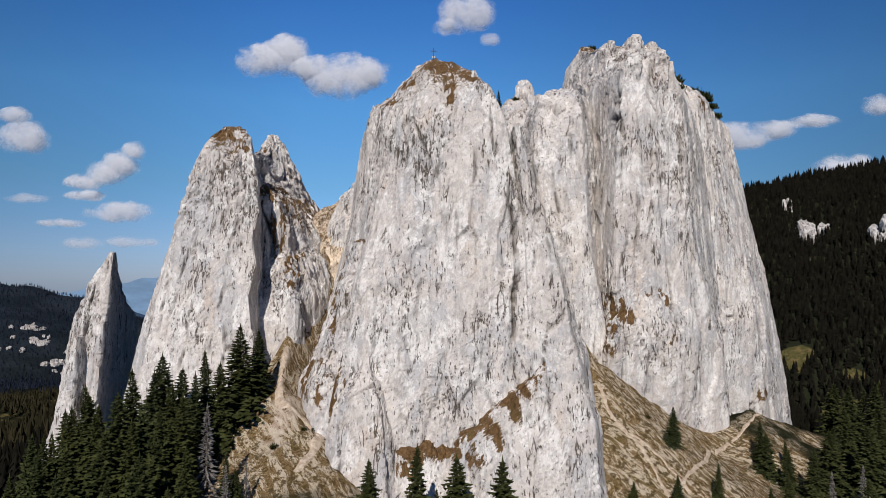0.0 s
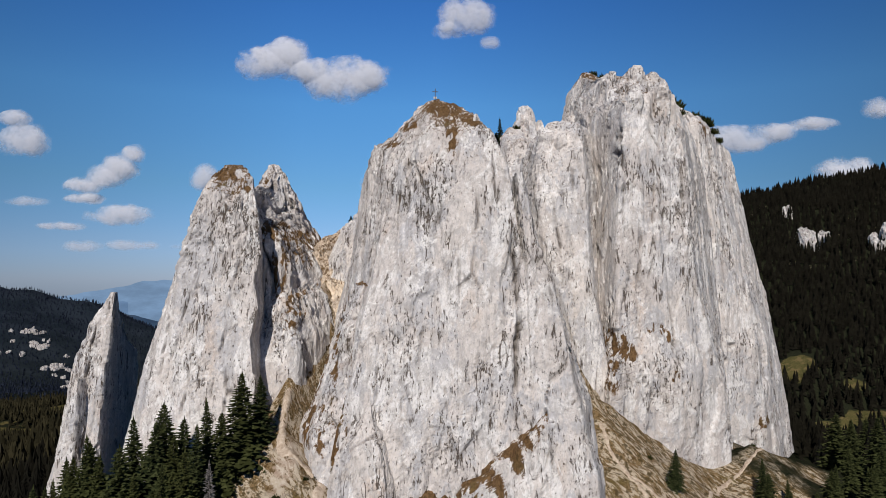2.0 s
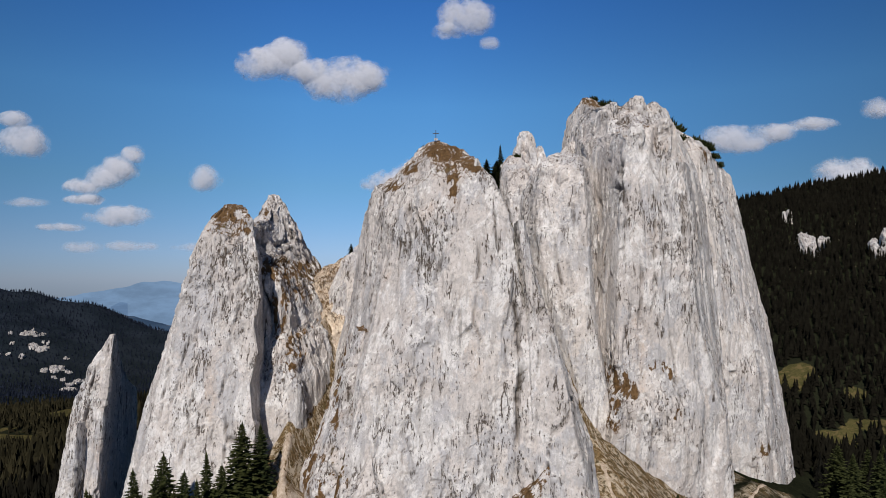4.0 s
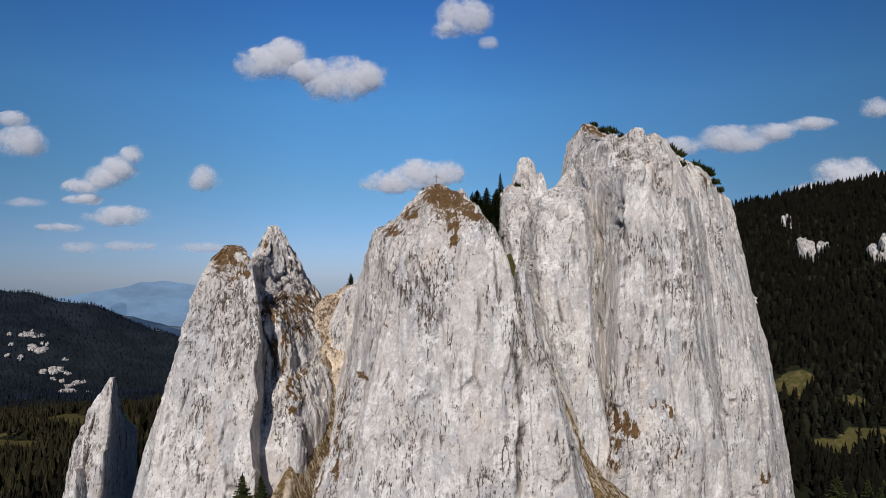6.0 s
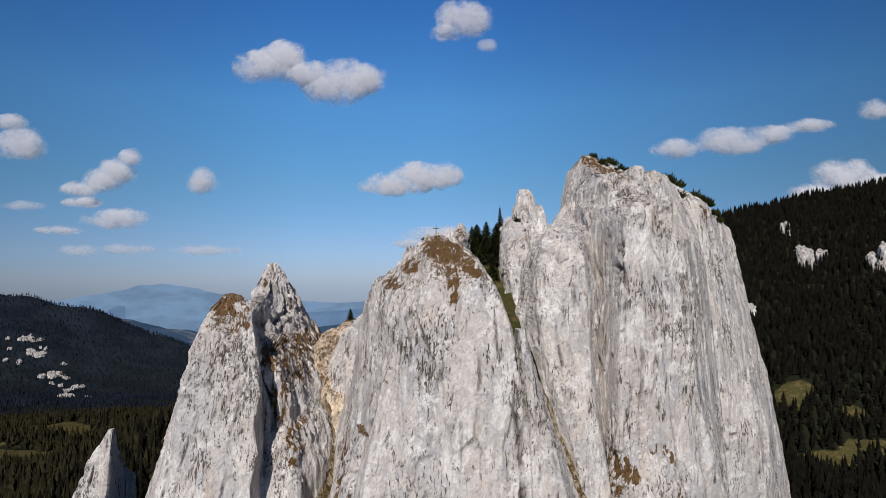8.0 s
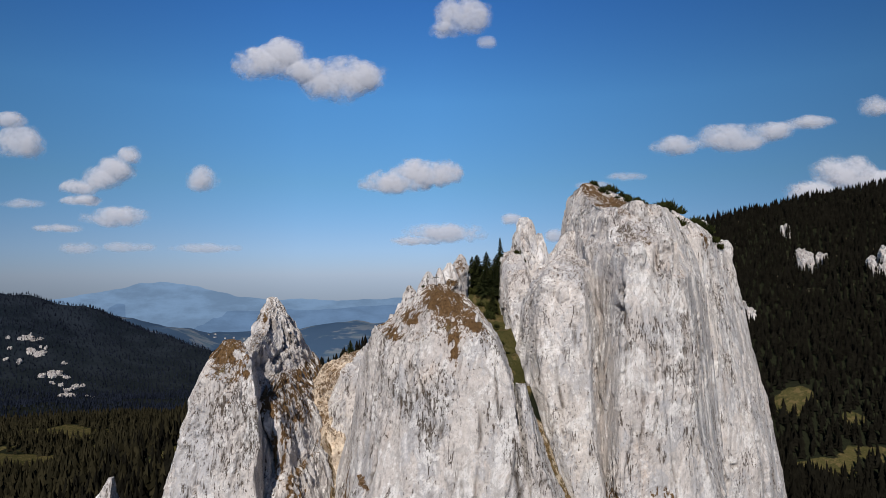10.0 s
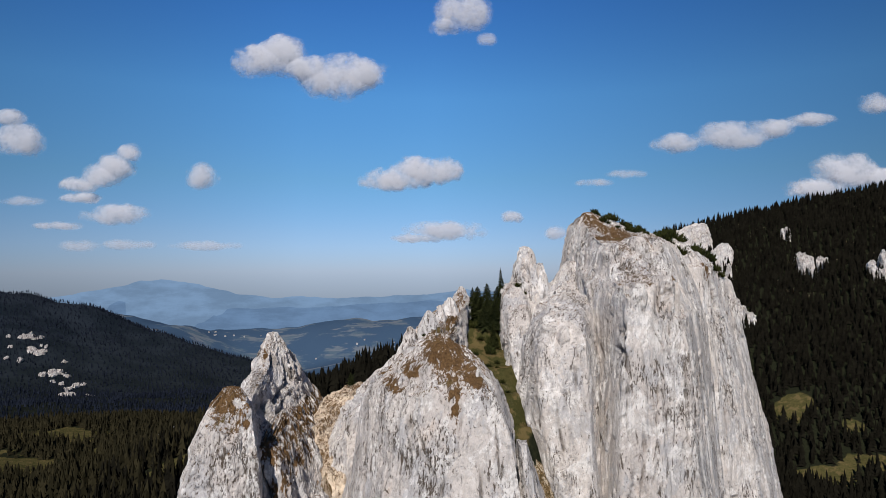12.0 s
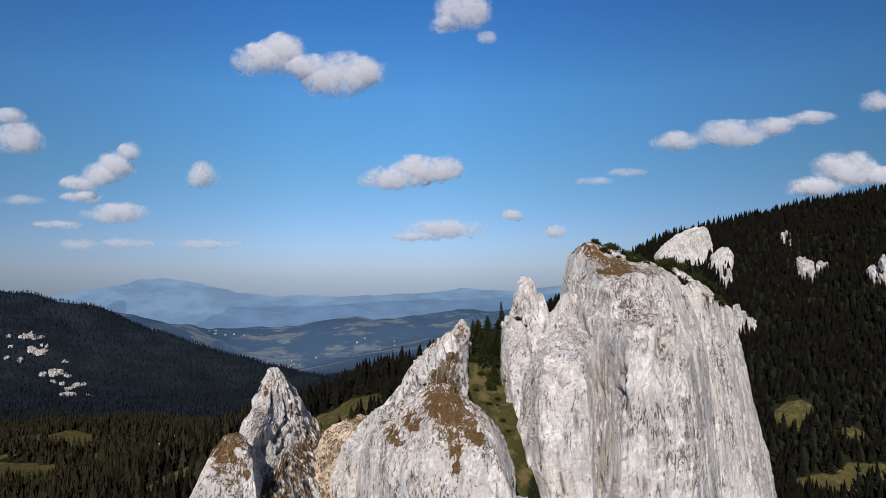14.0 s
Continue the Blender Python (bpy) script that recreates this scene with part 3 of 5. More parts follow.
rock("rock_tower", [
    dict(edges=[
        [(-4, -30, 140), (15, -28, 140), (30, -25.5, 140), (40, -22.5, 138), (50, -19.6, 136), (58, -18, 135), (63, -17, 134), (67, -15.6, 132), (69.5, -13.5, 130), (72, -11.5, 128), (74.6, -8.5, 125), (77.2, -5.5, 121), (79, -3, 118)],
        [(-4, -24, 118), (30, -20, 120), (40, -18.5, 121), (50, -17, 122), (62, -16, 122.5), (67, -14.8, 120), (70.4, -13.4, 118.6), (72, -10.8, 117.4), (75, -7.6, 116.6), (77.5, -5, 116), (79, -3, 116)],
        [(-4, -20, 96), (20, -17, 98), (30, -15, 99.5), (39, -13.2, 100.6), (47, -11.5, 103.5), (58, -10, 108), (66, -10.6, 110.5), (70, -9.8, 112), (72, -8.6, 112.7), (75, -6, 113), (77.5, -4.4, 114), (79, -2.8, 115.3)],
        [(-4, -9, 92), (20, -8.5, 94.8), (36, -7.8, 97.4), (47, -7, 100.2), (58, -5, 102), (65, -4.4, 103), (70, -4.2, 104.8), (73, -3.2, 106.8), (76, -2.6, 110), (78, -2, 113), (79, -1.6, 114.6)],
        [(-4, 4, 91), (21, 4, 94.6), (36, 4.8, 96), (51, 5, 98), (63, 4.5, 99.9), (70, 3.8, 102.5), (72, 3, 104), (75, 0.6, 108.3), (77, -0.3, 111), (79, -1.1, 114.6)],
        [(-4, 13, 91), (30, 13, 95), (48, 12.5, 97.6), (56, 11.3, 98.5), (63, 10, 99), (67, 8.6, 100.8), (70, 7.4, 102.6), (71.5, 6.4, 103.6), (74, 5, 107), (76.2, 2.6, 110.4), (77.6, 1, 112), (79, -0.8, 115.4)],
        [(-4, 14, 134), (58, 13, 132), (63, 12, 130), (67, 10.5, 126), (70, 9.2, 122), (72, 8, 120), (74.4, 5.6, 119), (76.6, 2.6, 118), (79, -0.6, 116.5)]],
         seed=1, dz=0.3, da=0.3, amp=0.75, jag=0.5, turf=0.95,
         grooves=[(0.4, 1.1, (0.1, 62), (-1.4, 55.7), (-3.1, 47)), (0.32, 1.0, (-10, 58), (-11.6, 52), (-13.4, 42)), (0.5, 1.6, (10.2, 58), (10.9, 44), (10.3, 34), (10.6, 22)), (0.3, 0.8, (5, 60), (4.4, 50)), (0.25, 0.5, (-6.5, 66), (-8, 54)),
                  (0.3, 0.7, (2.4, 69), (1.2, 62)), (0.25, 0.6, (7.2, 66), (8, 58)), (0.25, 0.6, (-3.4, 41), (-4, 30))],
         spots=[(-0.5, 76.5, 3.6, 2.2), (1, 69.5, 1.1, 5), (-9.4, 70.6, 2.2, 1.4), (-6, 73.6, 2, 1.5), (4.4, 73, 1.4, 1.6), (-17.5, 30, 1.4, 8), (-19.4, 35, 1.2, 8), (-16, 24, 1.4, 6), (-18.2, 42, 0.9, 7), (-15.2, 35, 0.8, 5), (-17, 20, 1.6, 4)]),
],
"pale limestone tower with a brown grass cap under the cross", parts=[
    ("buttress", dict(rows=[(-6, 8, 26, 89, 132, 8, 29), (8, 9, 23.4, 90.5, 132, 9, 28.5), (17, 10.6, 23, 92, 132, 10, 28), (27, 11.4, 21.6, 93.2, 131, 11, 26.5), (32, 11.4, 20, 94, 130, 11, 25), (40, 11.5, 18.4, 95, 126, 11, 21.5),
                            (45, 11.7, 17.2, 96, 120, 11, 19), (49, 11.6, 15.8, 97, 116, 11, 17.5), (54, 11.5, 14, 98, 112, 11, 16), (60, 11.2, 12.9, 99, 108, 11, 14), (63.5, 11, 12.2, 100, 104, 11, 12.6)], seed=4, dz=0.3, da=0.3, amp=0.75, turf=0.3, chamfer=0.2,
                      grooves=[(0.3, 0.8, (14.6, 52), (15.6, 44)), (0.3, 0.7, (12.6, 30), (12, 14)), (0.35, 0.9, (19.6, 26), (20.4, 6))], spots=[(12.4, 37, 0.7, 2)]), "tall lens-shaped buttress"),
    ("buttress", dict(rows=[(-6, -2, 25, 87, 100), (8, -0.5, 23.4, 89.5, 100), (14, 0.6, 23, 90.8, 100), (17.3, 2.6, 22.8, 91.4, 100), (19.7, 6, 22.5, 92, 100), (23, 9.2, 21, 92.6, 99), (25.6, 12.4, 19, 93.2, 98.6), (27.5, 14, 16.4, 94, 98)], seed=5, dz=0.3, da=0.3, amp=0.5, chamfer=0.06,
                      spots=[(2, 15.6, 2.4, 1.5), (4.6, 17.2, 2.2, 1.6), (7, 19.2, 2.2, 1.8), (9.6, 21.8, 2, 2), (12, 24.2, 1.7, 1.9), (13.6, 26.4, 1.6, 1.6), (7.6, 17, 1.4, 2.4), (4.6, 14.4, 1.6, 2.4), (10.6, 20, 1, 2.6)]), "low ribbed foot with a slanting grass ledge"),
    ("pillar", dict(rows=[(-6, -20.5, -4.5, 87, 102), (8.7, -18.3, -5.9, 90, 102), (18.4, -16.4, -7, 92, 103), (23, -14.8, -8.4, 93, 103), (26, -12.9, -10, 95, 103), (28.5, -11.7, -11, 97, 101)],
                    seed=6, dz=0.3, da=0.3, amp=0.6, turf=0.3), "grooved pillar at the foot of the face"),
    ("slab", dict(rows=[(-6, -10, 7, 86, 99), (6, -9, 6, 89, 99), (11, -8, 5.4, 91, 99), (14.6, -7.4, 5, 92.4, 99), (16.4, -7, 4, 95, 98.6)], seed=8, dz=0.32, da=0.32, amp=0.7, turf=1.4, jag=1.0, spots=[(-2, 15, 5, 1.6), (-5, 13, 2, 2)]), "broken slabs with dry grass"),
    ("ridge", dict(edges=[[(20, -18, 190), (62, -15, 188), (72, -9, 186), (77, -3.6, 184), (80, 0, 183), (82, 2.6, 181), (85, 4, 176)],
                          [(20, -19, 150), (55, -17.5, 148), (62, -15, 150), (68, -10, 151), (72, -7, 152), (76, -3.4, 155), (79, -0.8, 161), (82, 1.8, 169), (85, 3.8, 174)],
                          [(20, -16, 118), (55, -15, 118), (64, -12.4, 119), (69, -9, 121), (72, -6.6, 125), (74, -5.4, 131), (76, -3.8, 139), (78, -2, 147), (80, 0.4, 157), (82, 2.4, 166), (85, 4, 173)],
                          [(20, 6, 116), (55, 5.4, 117), (66, 4.6, 118), (70, 3.6, 120), (73, 1.8, 124), (75, 0.8, 134), (77, 1, 144), (79, 2.6, 154), (82, 5, 166), (85, 4.8, 173)],
                          [(20, 7, 160), (62, 6, 160), (72, 5, 160), (78, 5.4, 164), (82, 6.4, 170), (85, 5, 174)],
                          [(20, 7, 190), (62, 6, 188), (78, 6.4, 184), (82, 6.4, 180), (85, 5, 176)]], seed=2, dz=0.34, da=0.34, amp=1.2, turf=0.8, jag=1.3, spots=[(0, 74, 3, 2), (-2, 76, 2, 2), (2, 79, 2, 2)]), "jagged crest with brown grass behind the summit"),
    ("shoulder", dict(rows=[(15, -31, -6, 140, 166), (50, -27, -7, 142, 164), (58, -24, -7, 144, 162), (61, -21, -7, 145, 160), (64, -18, -7, 146, 160), (68, -14, -7, 147, 157), (71, -11.3, -7, 147, 154)], seed=9, dz=0.4, da=0.4, amp=0.9, turf=0.6), "ragged shoulder above the saddle"),
    ("skirt", dict(rows=[(8, -23, -8, 94, 125), (16, -22.5, -8, 95.5, 128), (22, -24.5, -8, 98.5, 132), (30, -21.5, -8, 101, 135), (38, -18.5, -8, 103, 135), (46, -15.5, -8, 106, 130)], seed=7, dz=0.35, da=0.35, amp=0.8, chamfer=0.25,
                   spots=[(-20.6, 32, 0.9, 7), (-18, 37, 0.8, 6), (-22, 24, 1.6, 5), (-17.4, 29, 0.7, 6), (-19, 24, 1, 5)]), "ledged flank with dry grass"),
] + [("spire", dict(rows=[(z - 16, x - 2.8 * w, x + 3 * w, y - 2, y + 4), (z - 6, x - 1.9 * w, x + 2.2 * w, y - 2, y + 3), (z - 2.8, x - 1.2 * w, x + 1.3 * w, y - 1.0, y + 1.5), (z - 1.1, x - 0.65 * w, x + 0.85 * w, y - 0.5, y + 0.8), (z, x - 0.3 * w, x + 0.25 * w, y - 0.15, y + 0.25)],
                    seed=50 + k, dz=0.25, da=0.25, amp=0.9, turf=0.4, jag=0.8), "")
     for k, (x, y, z, w) in enumerate([(-7.5, 138, 78.6, 1.3), (-3.6, 145, 81.4, 1.7), (-1.2, 152, 82.4, 1.1), (1.2, 160, 83.8, 1.5), (4.4, 172, 86.2, 1.5), (-5.6, 124, 77.2, 0.8), (-10.4, 124, 73.4, 1.0), (-12.4, 128, 71, 1.1), (-9.4, 132, 75.2, 1.0), (-12.9, 118.4, 71.8, 0.55), (5.2, 106.4, 74.4, 0.75)])])
rock("rock_tower", [
    dict(edges=[
        [(-6, 36, 205), (85, 36, 204), (97, 37, 200), (104, 38, 196), (107, 40.6, 188)],
        [(-6, 31, 150), (45, 33, 145), (60, 34, 147), (72, 35.4, 150.5), (84, 34.6, 153), (88, 34.8, 160), (92, 36, 172), (97, 36.4, 178), (103, 38.4, 181), (107, 40.4, 185.4)],
        [(-6, 31, 131), (28, 33, 128.6), (33, 35, 130), (45.6, 35.4, 132), (59, 36, 133), (75, 37, 133.5), (84.5, 38, 135.8), (86.5, 38.2, 140), (88.4, 38.3, 149.5), (94.5, 38.2, 152.5), (96.4, 39, 157), (100, 38.6, 170), (103, 39, 178), (107, 41, 185)],
        [(-6, 45, 133), (10, 45, 131.5), (28, 45.2, 130), (37, 43.2, 132), (56, 43, 132.5), (74, 41.5, 132.8), (83, 43.6, 135.6), (87, 44.4, 137), (89.5, 44, 146.5), (95, 44, 152.5), (96.6, 43.4, 156.6), (98.2, 43.5, 165), (99.8, 44, 174), (102, 44, 180), (104.5, 43.6, 183.5), (107, 42.6, 185.4)],
        [(-6, 62, 138), (10, 60, 136.5), (26, 58.5, 136), (43, 53.5, 135), (52, 51.6, 134), (67, 51, 134.8), (80, 52, 139), (84, 53, 147), (90, 53, 151), (97, 52.4, 155), (98.2, 52.4, 159), (99, 53, 172), (100, 53, 181), (101.6, 50.6, 185), (104, 46.8, 186), (107, 43.6, 186.4)],
        [(-6, 78, 178), (30, 75, 176), (60, 74, 178), (75, 72.8, 179), (87, 69, 178), (97, 64.5, 179), (100, 63, 186), (102, 58, 189), (104.5, 50, 189), (107, 44, 187.4)],
        [(-6, 70, 215), (87, 68, 214), (97, 67, 210), (100, 66, 206), (102, 61, 203), (104.5, 52, 200), (107, 43, 191)]],
         seed=11, dz=0.3, da=0.32, amp=0.8, turf=0.58, jag=0.5,
         grooves=[(0.5, 1.1, (38, 84), (36.8, 74), (37.2, 64)), (0.4, 0.9, (43.8, 69), (43.2, 56.4), (42, 47)), (0.35, 0.8, (52, 47), (51, 30)), (0.4, 1.0, (47.5, 87), (47, 70)), (0.4, 0.9, (40.5, 58), (39, 40)), (0.4, 0.8, (50.5, 76), (50, 58)),
                  (0.5, 1.2, (41.6, 97), (41.2, 90)), (0.4, 1.0, (49, 98), (48.6, 88)), (0.35, 0.9, (46.4, 44), (47.6, 28)), (0.35, 1.0, (38.2, 31), (40, 26), (42, 22))],
         spots=[(35.2, 34, 2.6, 4.5), (37.4, 32, 1.6, 2.4), (43, 36.8, 2.8, 1.6), (46, 35.2, 1.4, 1.6), (33.4, 28, 1.8, 5), (46.5, 27, 1.2, 2.4), (42, 104.5, 4.5, 3), (47, 101, 5, 2), (44, 98.6, 6, 0.9), (53.4, 88, 0.8, 3)]),
    dict(edges=[
        [(-6, 60, 226), (82, 58, 222), (91, 58, 212), (95, 60, 208), (100.4, 64, 202)],
        [(-6, 62, 186), (82, 60, 186), (91, 62, 186), (95, 63, 187), (100.4, 64.6, 191)],
        [(-6, 72, 176), (37, 74.6, 175.4), (60, 75, 178), (74, 72.8, 179), (83, 73, 181.2), (91, 72.8, 182), (93, 73.4, 185), (97, 70.6, 188), (100.4, 67, 191)],
        [(-6, 90, 180), (28.5, 85.5, 176.5), (50, 83.8, 182), (71, 83.5, 188), (78, 82.5, 190), (86, 81, 190.5), (91, 79, 189.5), (93, 77.4, 191), (97, 73.6, 193), (100.4, 68, 194)],
        [(-6, 107, 200), (20, 103.6, 200), (41, 99.4, 200), (55, 96.4, 200), (66, 94, 200), (76, 91.6, 200), (82, 90, 200), (87, 88, 199), (91, 83, 198), (95, 78, 198), (100.4, 69, 198)],
        [(-6, 116, 236), (55, 104, 234), (76, 98, 230), (87, 92, 222), (91, 86, 216), (95, 79, 212), (100.4, 68, 202)]],
         seed=15, dz=0.34, da=0.34, amp=0.85, turf=0.6, jag=0.8, grooves=[(0.5, 1.2, (77, 86), (77.6, 70), (78, 50)), (0.4, 0.9, (80.5, 66), (81.6, 40))], spots=[(75, 90, 2.4, 3), (88, 8, 3, 3)]),
    dict(edges=[
        [(4, 27, 186), (64, 25, 186), (79, 28, 176), (84, 29, 168)],
        [(4, 28, 140), (28, 27, 134), (38, 24.5, 134), (47, 21, 135), (57, 17.6, 139), (64, 16.8, 147), (68, 17.5, 151), (75, 18.5, 152), (79, 20.5, 153), (82, 23, 160), (84, 26, 164)],
        [(4, 29, 131), (28, 28, 131.5), (38, 25.5, 132), (47, 23, 132.6), (57, 20.6, 134.5), (64, 19.6, 135.5), (70, 19.8, 137.5), (78, 20.6, 140), (81.6, 23.6, 143.5), (84, 27, 152)],
        [(4, 33.5, 132), (28, 33.5, 131.5), (46, 30, 132), (57, 29.5, 133), (66, 29.5, 133.8), (74, 29.2, 134.8), (79, 29.5, 138), (82.6, 30.5, 145), (84, 31, 152)],
        [(4, 35, 142), (60, 34.8, 146), (72, 36.4, 152), (82, 35.6, 154), (84, 34.6, 158)],
        [(4, 38, 186), (79, 37, 178), (84, 34.6, 168)]],
         seed=12, dz=0.32, da=0.32, amp=0.75, turf=0.4, jag=0.9, grooves=[(0.4, 1.0, (27.4, 74), (26.6, 62)), (0.3, 0.8, (23, 64), (24, 52)), (0.3, 0.8, (31, 66), (31.6, 50))]),
], "massive pale limestone tower with a sloping bushy top", parts=[
    ("slab", dict(rows=[(50, 15, 22, 149, 168), (66, 14.6, 22, 149.5, 168), (74, 13.9, 21.5, 152, 170), (80, 14.2, 21.5, 157, 174), (84, 15, 21, 163, 176), (87, 16.6, 20, 168, 176)], seed=13, dz=0.3, da=0.3, amp=0.6, turf=0.3, jag=1.0), "leaning slab beside the gully"),
    ("spire", dict(rows=[(70, 16, 31, 175, 194), (81, 18.6, 29, 178, 192), (89, 20.2, 27.3, 181, 190), (93, 20.9, 26, 183, 188), (96, 21.6, 25.4, 184, 187), (97.2, 22.6, 24.4, 184.8, 186.4)], seed=14, dz=0.26, da=0.26, amp=1.25, turf=0.2, jag=0.9, chamfer=0.22), "slender summit spire"),
    ("tooth", dict(rows=[(76, 23, 31, 178, 190), (84, 24.6, 30, 179, 189), (89, 25.8, 29, 180.6, 187), (91.6, 26.4, 28.4, 182, 186), (92.6, 27, 28, 183, 185)], seed=17, dz=0.26, da=0.26, amp=1.0, turf=0.3), "lower tooth beside the spire"),
    ("shoulder", dict(rows=[(60, 24, 38, 158, 190), (80, 26, 38, 160, 190), (84, 29, 38, 166, 190), (88, 32.5, 38, 172, 190), (92.6, 35, 38, 178, 190)], seed=16, dz=0.34, da=0.34, amp=0.8, turf=0.5, jag=1.0), "broken notch below the summit"),
] + pillars([(40.2, 2.1, 134.4, 87.4), (46.6, 2.0, 135.8, 88.8), (50.4, 1.7, 139.6, 87.8), (40.6, 2.2, 151, 96.6), (46.6, 2.4, 151.2, 98.2), (50.8, 1.6, 154, 97.6)], 16, 12)
  + pillars([(22.2, 1.5, 139.6, 78.8), (25.6, 1.8, 136.4, 78.2), (28.6, 1.5, 138.2, 80.8)], 14, 9))
rock("rock_tower", [
    dict(edges=[
        [(2, -40, 140), (43, -38.6, 138), (56, -39.4, 134), (65, -40, 129), (68.5, -40.4, 125)],
        [(2, -59, 114), (22, -55.3, 115), (33, -53, 116), (40, -51.6, 117), (53, -48.3, 118), (60, -46, 119), (65, -43.8, 119.5), (68.5, -42, 122.5)],
        [(2, -53, 105), (33, -49.8, 110.9), (45, -47.5, 112.5), (56, -45, 115), (62, -42.8, 115.5), (66, -42, 119), (68.5, -41.4, 122)],
        [(2, -41, 103.5), (35, -41.2, 108.8), (48, -39.5, 111), (58, -38.5, 112.8), (62, -39.5, 114), (66, -40, 118.5), (68.5, -40.8, 122)],
        [(2, -31, 103), (30, -31.4, 107.6), (37, -32.6, 109), (42, -31.6, 110.4), (47, -32.7, 111.4), (52, -32.4, 113), (57.7, -33.4, 114.4), (62, -34.6, 116.4), (65, -35.6, 117.8), (67, -36.8, 119.5), (68.5, -39, 122)],
        [(2, -31, 119), (45, -34.3, 122.6), (53, -34.8, 123), (58, -35.6, 123.6), (61, -36.6, 123.4), (64, -37.2, 123), (67, -37.8, 123), (68.5, -39, 123.6)],
        [(2, -32, 138), (45, -35, 138), (60, -38, 134), (68.5, -40.5, 126)]],
         seed=21, dz=0.3, da=0.3, amp=0.75,
         grooves=[(0.35, 1.0, (-45.5, 57), (-48.4, 46)), (0.35, 1.1, (-43.4, 48), (-45.9, 37), (-47.4, 28)), (0.5, 1.4, (-36, 60), (-35.6, 52), (-36.6, 43)), (0.35, 1.0, (-40.5, 60), (-41, 50)), (0.35, 1.0, (-37, 40), (-39, 25)), (0.3, 0.8, (-42.4, 36), (-43.4, 22))], spots=[(-41, 67, 3.4, 1.8), (-36.4, 64, 1.4, 2)]),
], "pale limestone tower with a grassy hump", parts=[
    ("spire", dict(edges=[
        [(5, -36, 178), (60, -41, 174), (70, -42.6, 166), (75.4, -43, 161.6)],
        [(5, -43, 142), (45, -43, 146), (58, -46, 151), (63, -48, 153), (69, -46.5, 157), (73, -44.9, 158.6), (75.4, -43.7, 159.6)],
        [(5, -37, 110), (30, -37, 115), (45, -37, 120.6), (53, -37.4, 121), (58, -37.6, 121.6), (62, -38.4, 124), (65, -39.2, 131), (66.6, -39.8, 138), (68, -40.4, 147), (72, -42, 155), (75.4, -42.8, 159.2)],
        [(5, -26, 111), (35, -26.8, 116.5), (44.7, -29, 121.5), (50, -29.6, 121.5), (54.5, -31, 121.8), (57.5, -33.4, 124), (60, -36.6, 143), (64, -38.8, 151), (70, -40, 156), (73, -40.6, 158), (75.4, -41.8, 159.4)],
        [(5, -18, 140), (36, -23, 130), (44, -25.5, 134), (53.3, -31.5, 156), (58.8, -35.2, 158.5), (63.6, -36.6, 160), (70, -38.9, 161), (73, -39.9, 161), (75.4, -41.6, 160.6)],
        [(5, -18, 178), (44, -26, 176), (58, -34, 174), (70, -39.4, 166), (75.4, -42, 161.8)]], seed=22, dz=0.32, da=0.32, amp=1.0, turf=0.6, jag=0.6,
        grooves=[(0.4, 1.2, (-35.8, 58), (-33.2, 50), (-31.6, 42)), (0.35, 1.0, (-36.8, 62), (-35.4, 54)), (0.35, 1.0, (-33.6, 44), (-32, 34)), (0.5, 1.5, (-38.8, 70), (-38, 62), (-36.4, 54)), (0.4, 1.0, (-33, 50), (-30.6, 40))], spots=[(-33.4, 57, 2.4, 7), (-31, 49, 2, 6), (-28, 41, 1.8, 5), (-43, 71, 1, 2)]), "rear spire with brown grass on its flank"),
])
rock("rock_pinnacle", [
    dict(edges=[
        [(-8, -74, 134), (25, -69, 132.5), (32, -67, 132), (35, -65.4, 128.5), (38, -63.8, 125), (42, -62, 121.4), (44.6, -61, 119.4)],
        [(-8, -75, 119), (9, -72, 118.5), (16, -70, 118), (27, -68, 118), (35, -66.3, 118), (40, -63.8, 118), (43, -62.2, 118.4), (44.6, -61.3, 118.6)],
        [(-8, -71, 110), (16, -67.5, 114), (27, -65.5, 115.5), (35, -63.8, 116.2), (42, -61.8, 117), (44.6, -61, 117.8)],
        [(-8, -61, 111), (24, -61.2, 115.6), (33, -61, 116.4), (42, -60.1, 117.2), (44.6, -60.2, 117.9)],
        [(-8, -62.6, 134), (25, -62.6, 132.5), (32, -62.6, 132), (35, -62.2, 128.5), (38, -61.6, 125), (42, -60.7, 121), (44.6, -60.3, 119.2)]],
         seed=31, dz=0.26, da=0.26, amp=0.9, turf=0.3, jag=0.6, grooves=[(0.35, 1.0, (-62.2, 41), (-63.4, 34), (-65, 20)), (0.3, 0.8, (-64.6, 33), (-67, 18))]),
], "narrow limestone pinnacle rising from the spruces", category="rock pinnacle", parts=[
    ("rib", dict(rows=[(0, -68, -62.6, 110.6, 118), (14, -67.4, -62.8, 111.2, 118), (22, -66, -63, 111.8, 118), (27, -65, -63.4, 112.6, 117), (29.5, -64.6, -63.9, 113.4, 116)], seed=33, dz=0.3, da=0.3, amp=0.7, turf=0.5), ""),
])
rock("rock_saddle", [
    dict(rows=[(20, -34, -12, 122, 188), (45, -34, -12, 140, 186), (53, -33, -13, 152, 183), (57, -31, -15, 160, 179), (60.5, -23, -16, 165, 175)], seed=41, dz=0.4, da=0.4, turf=0.7),
], "ochre broken rock saddle between two towers", ROCK_WARM, "rock saddle")


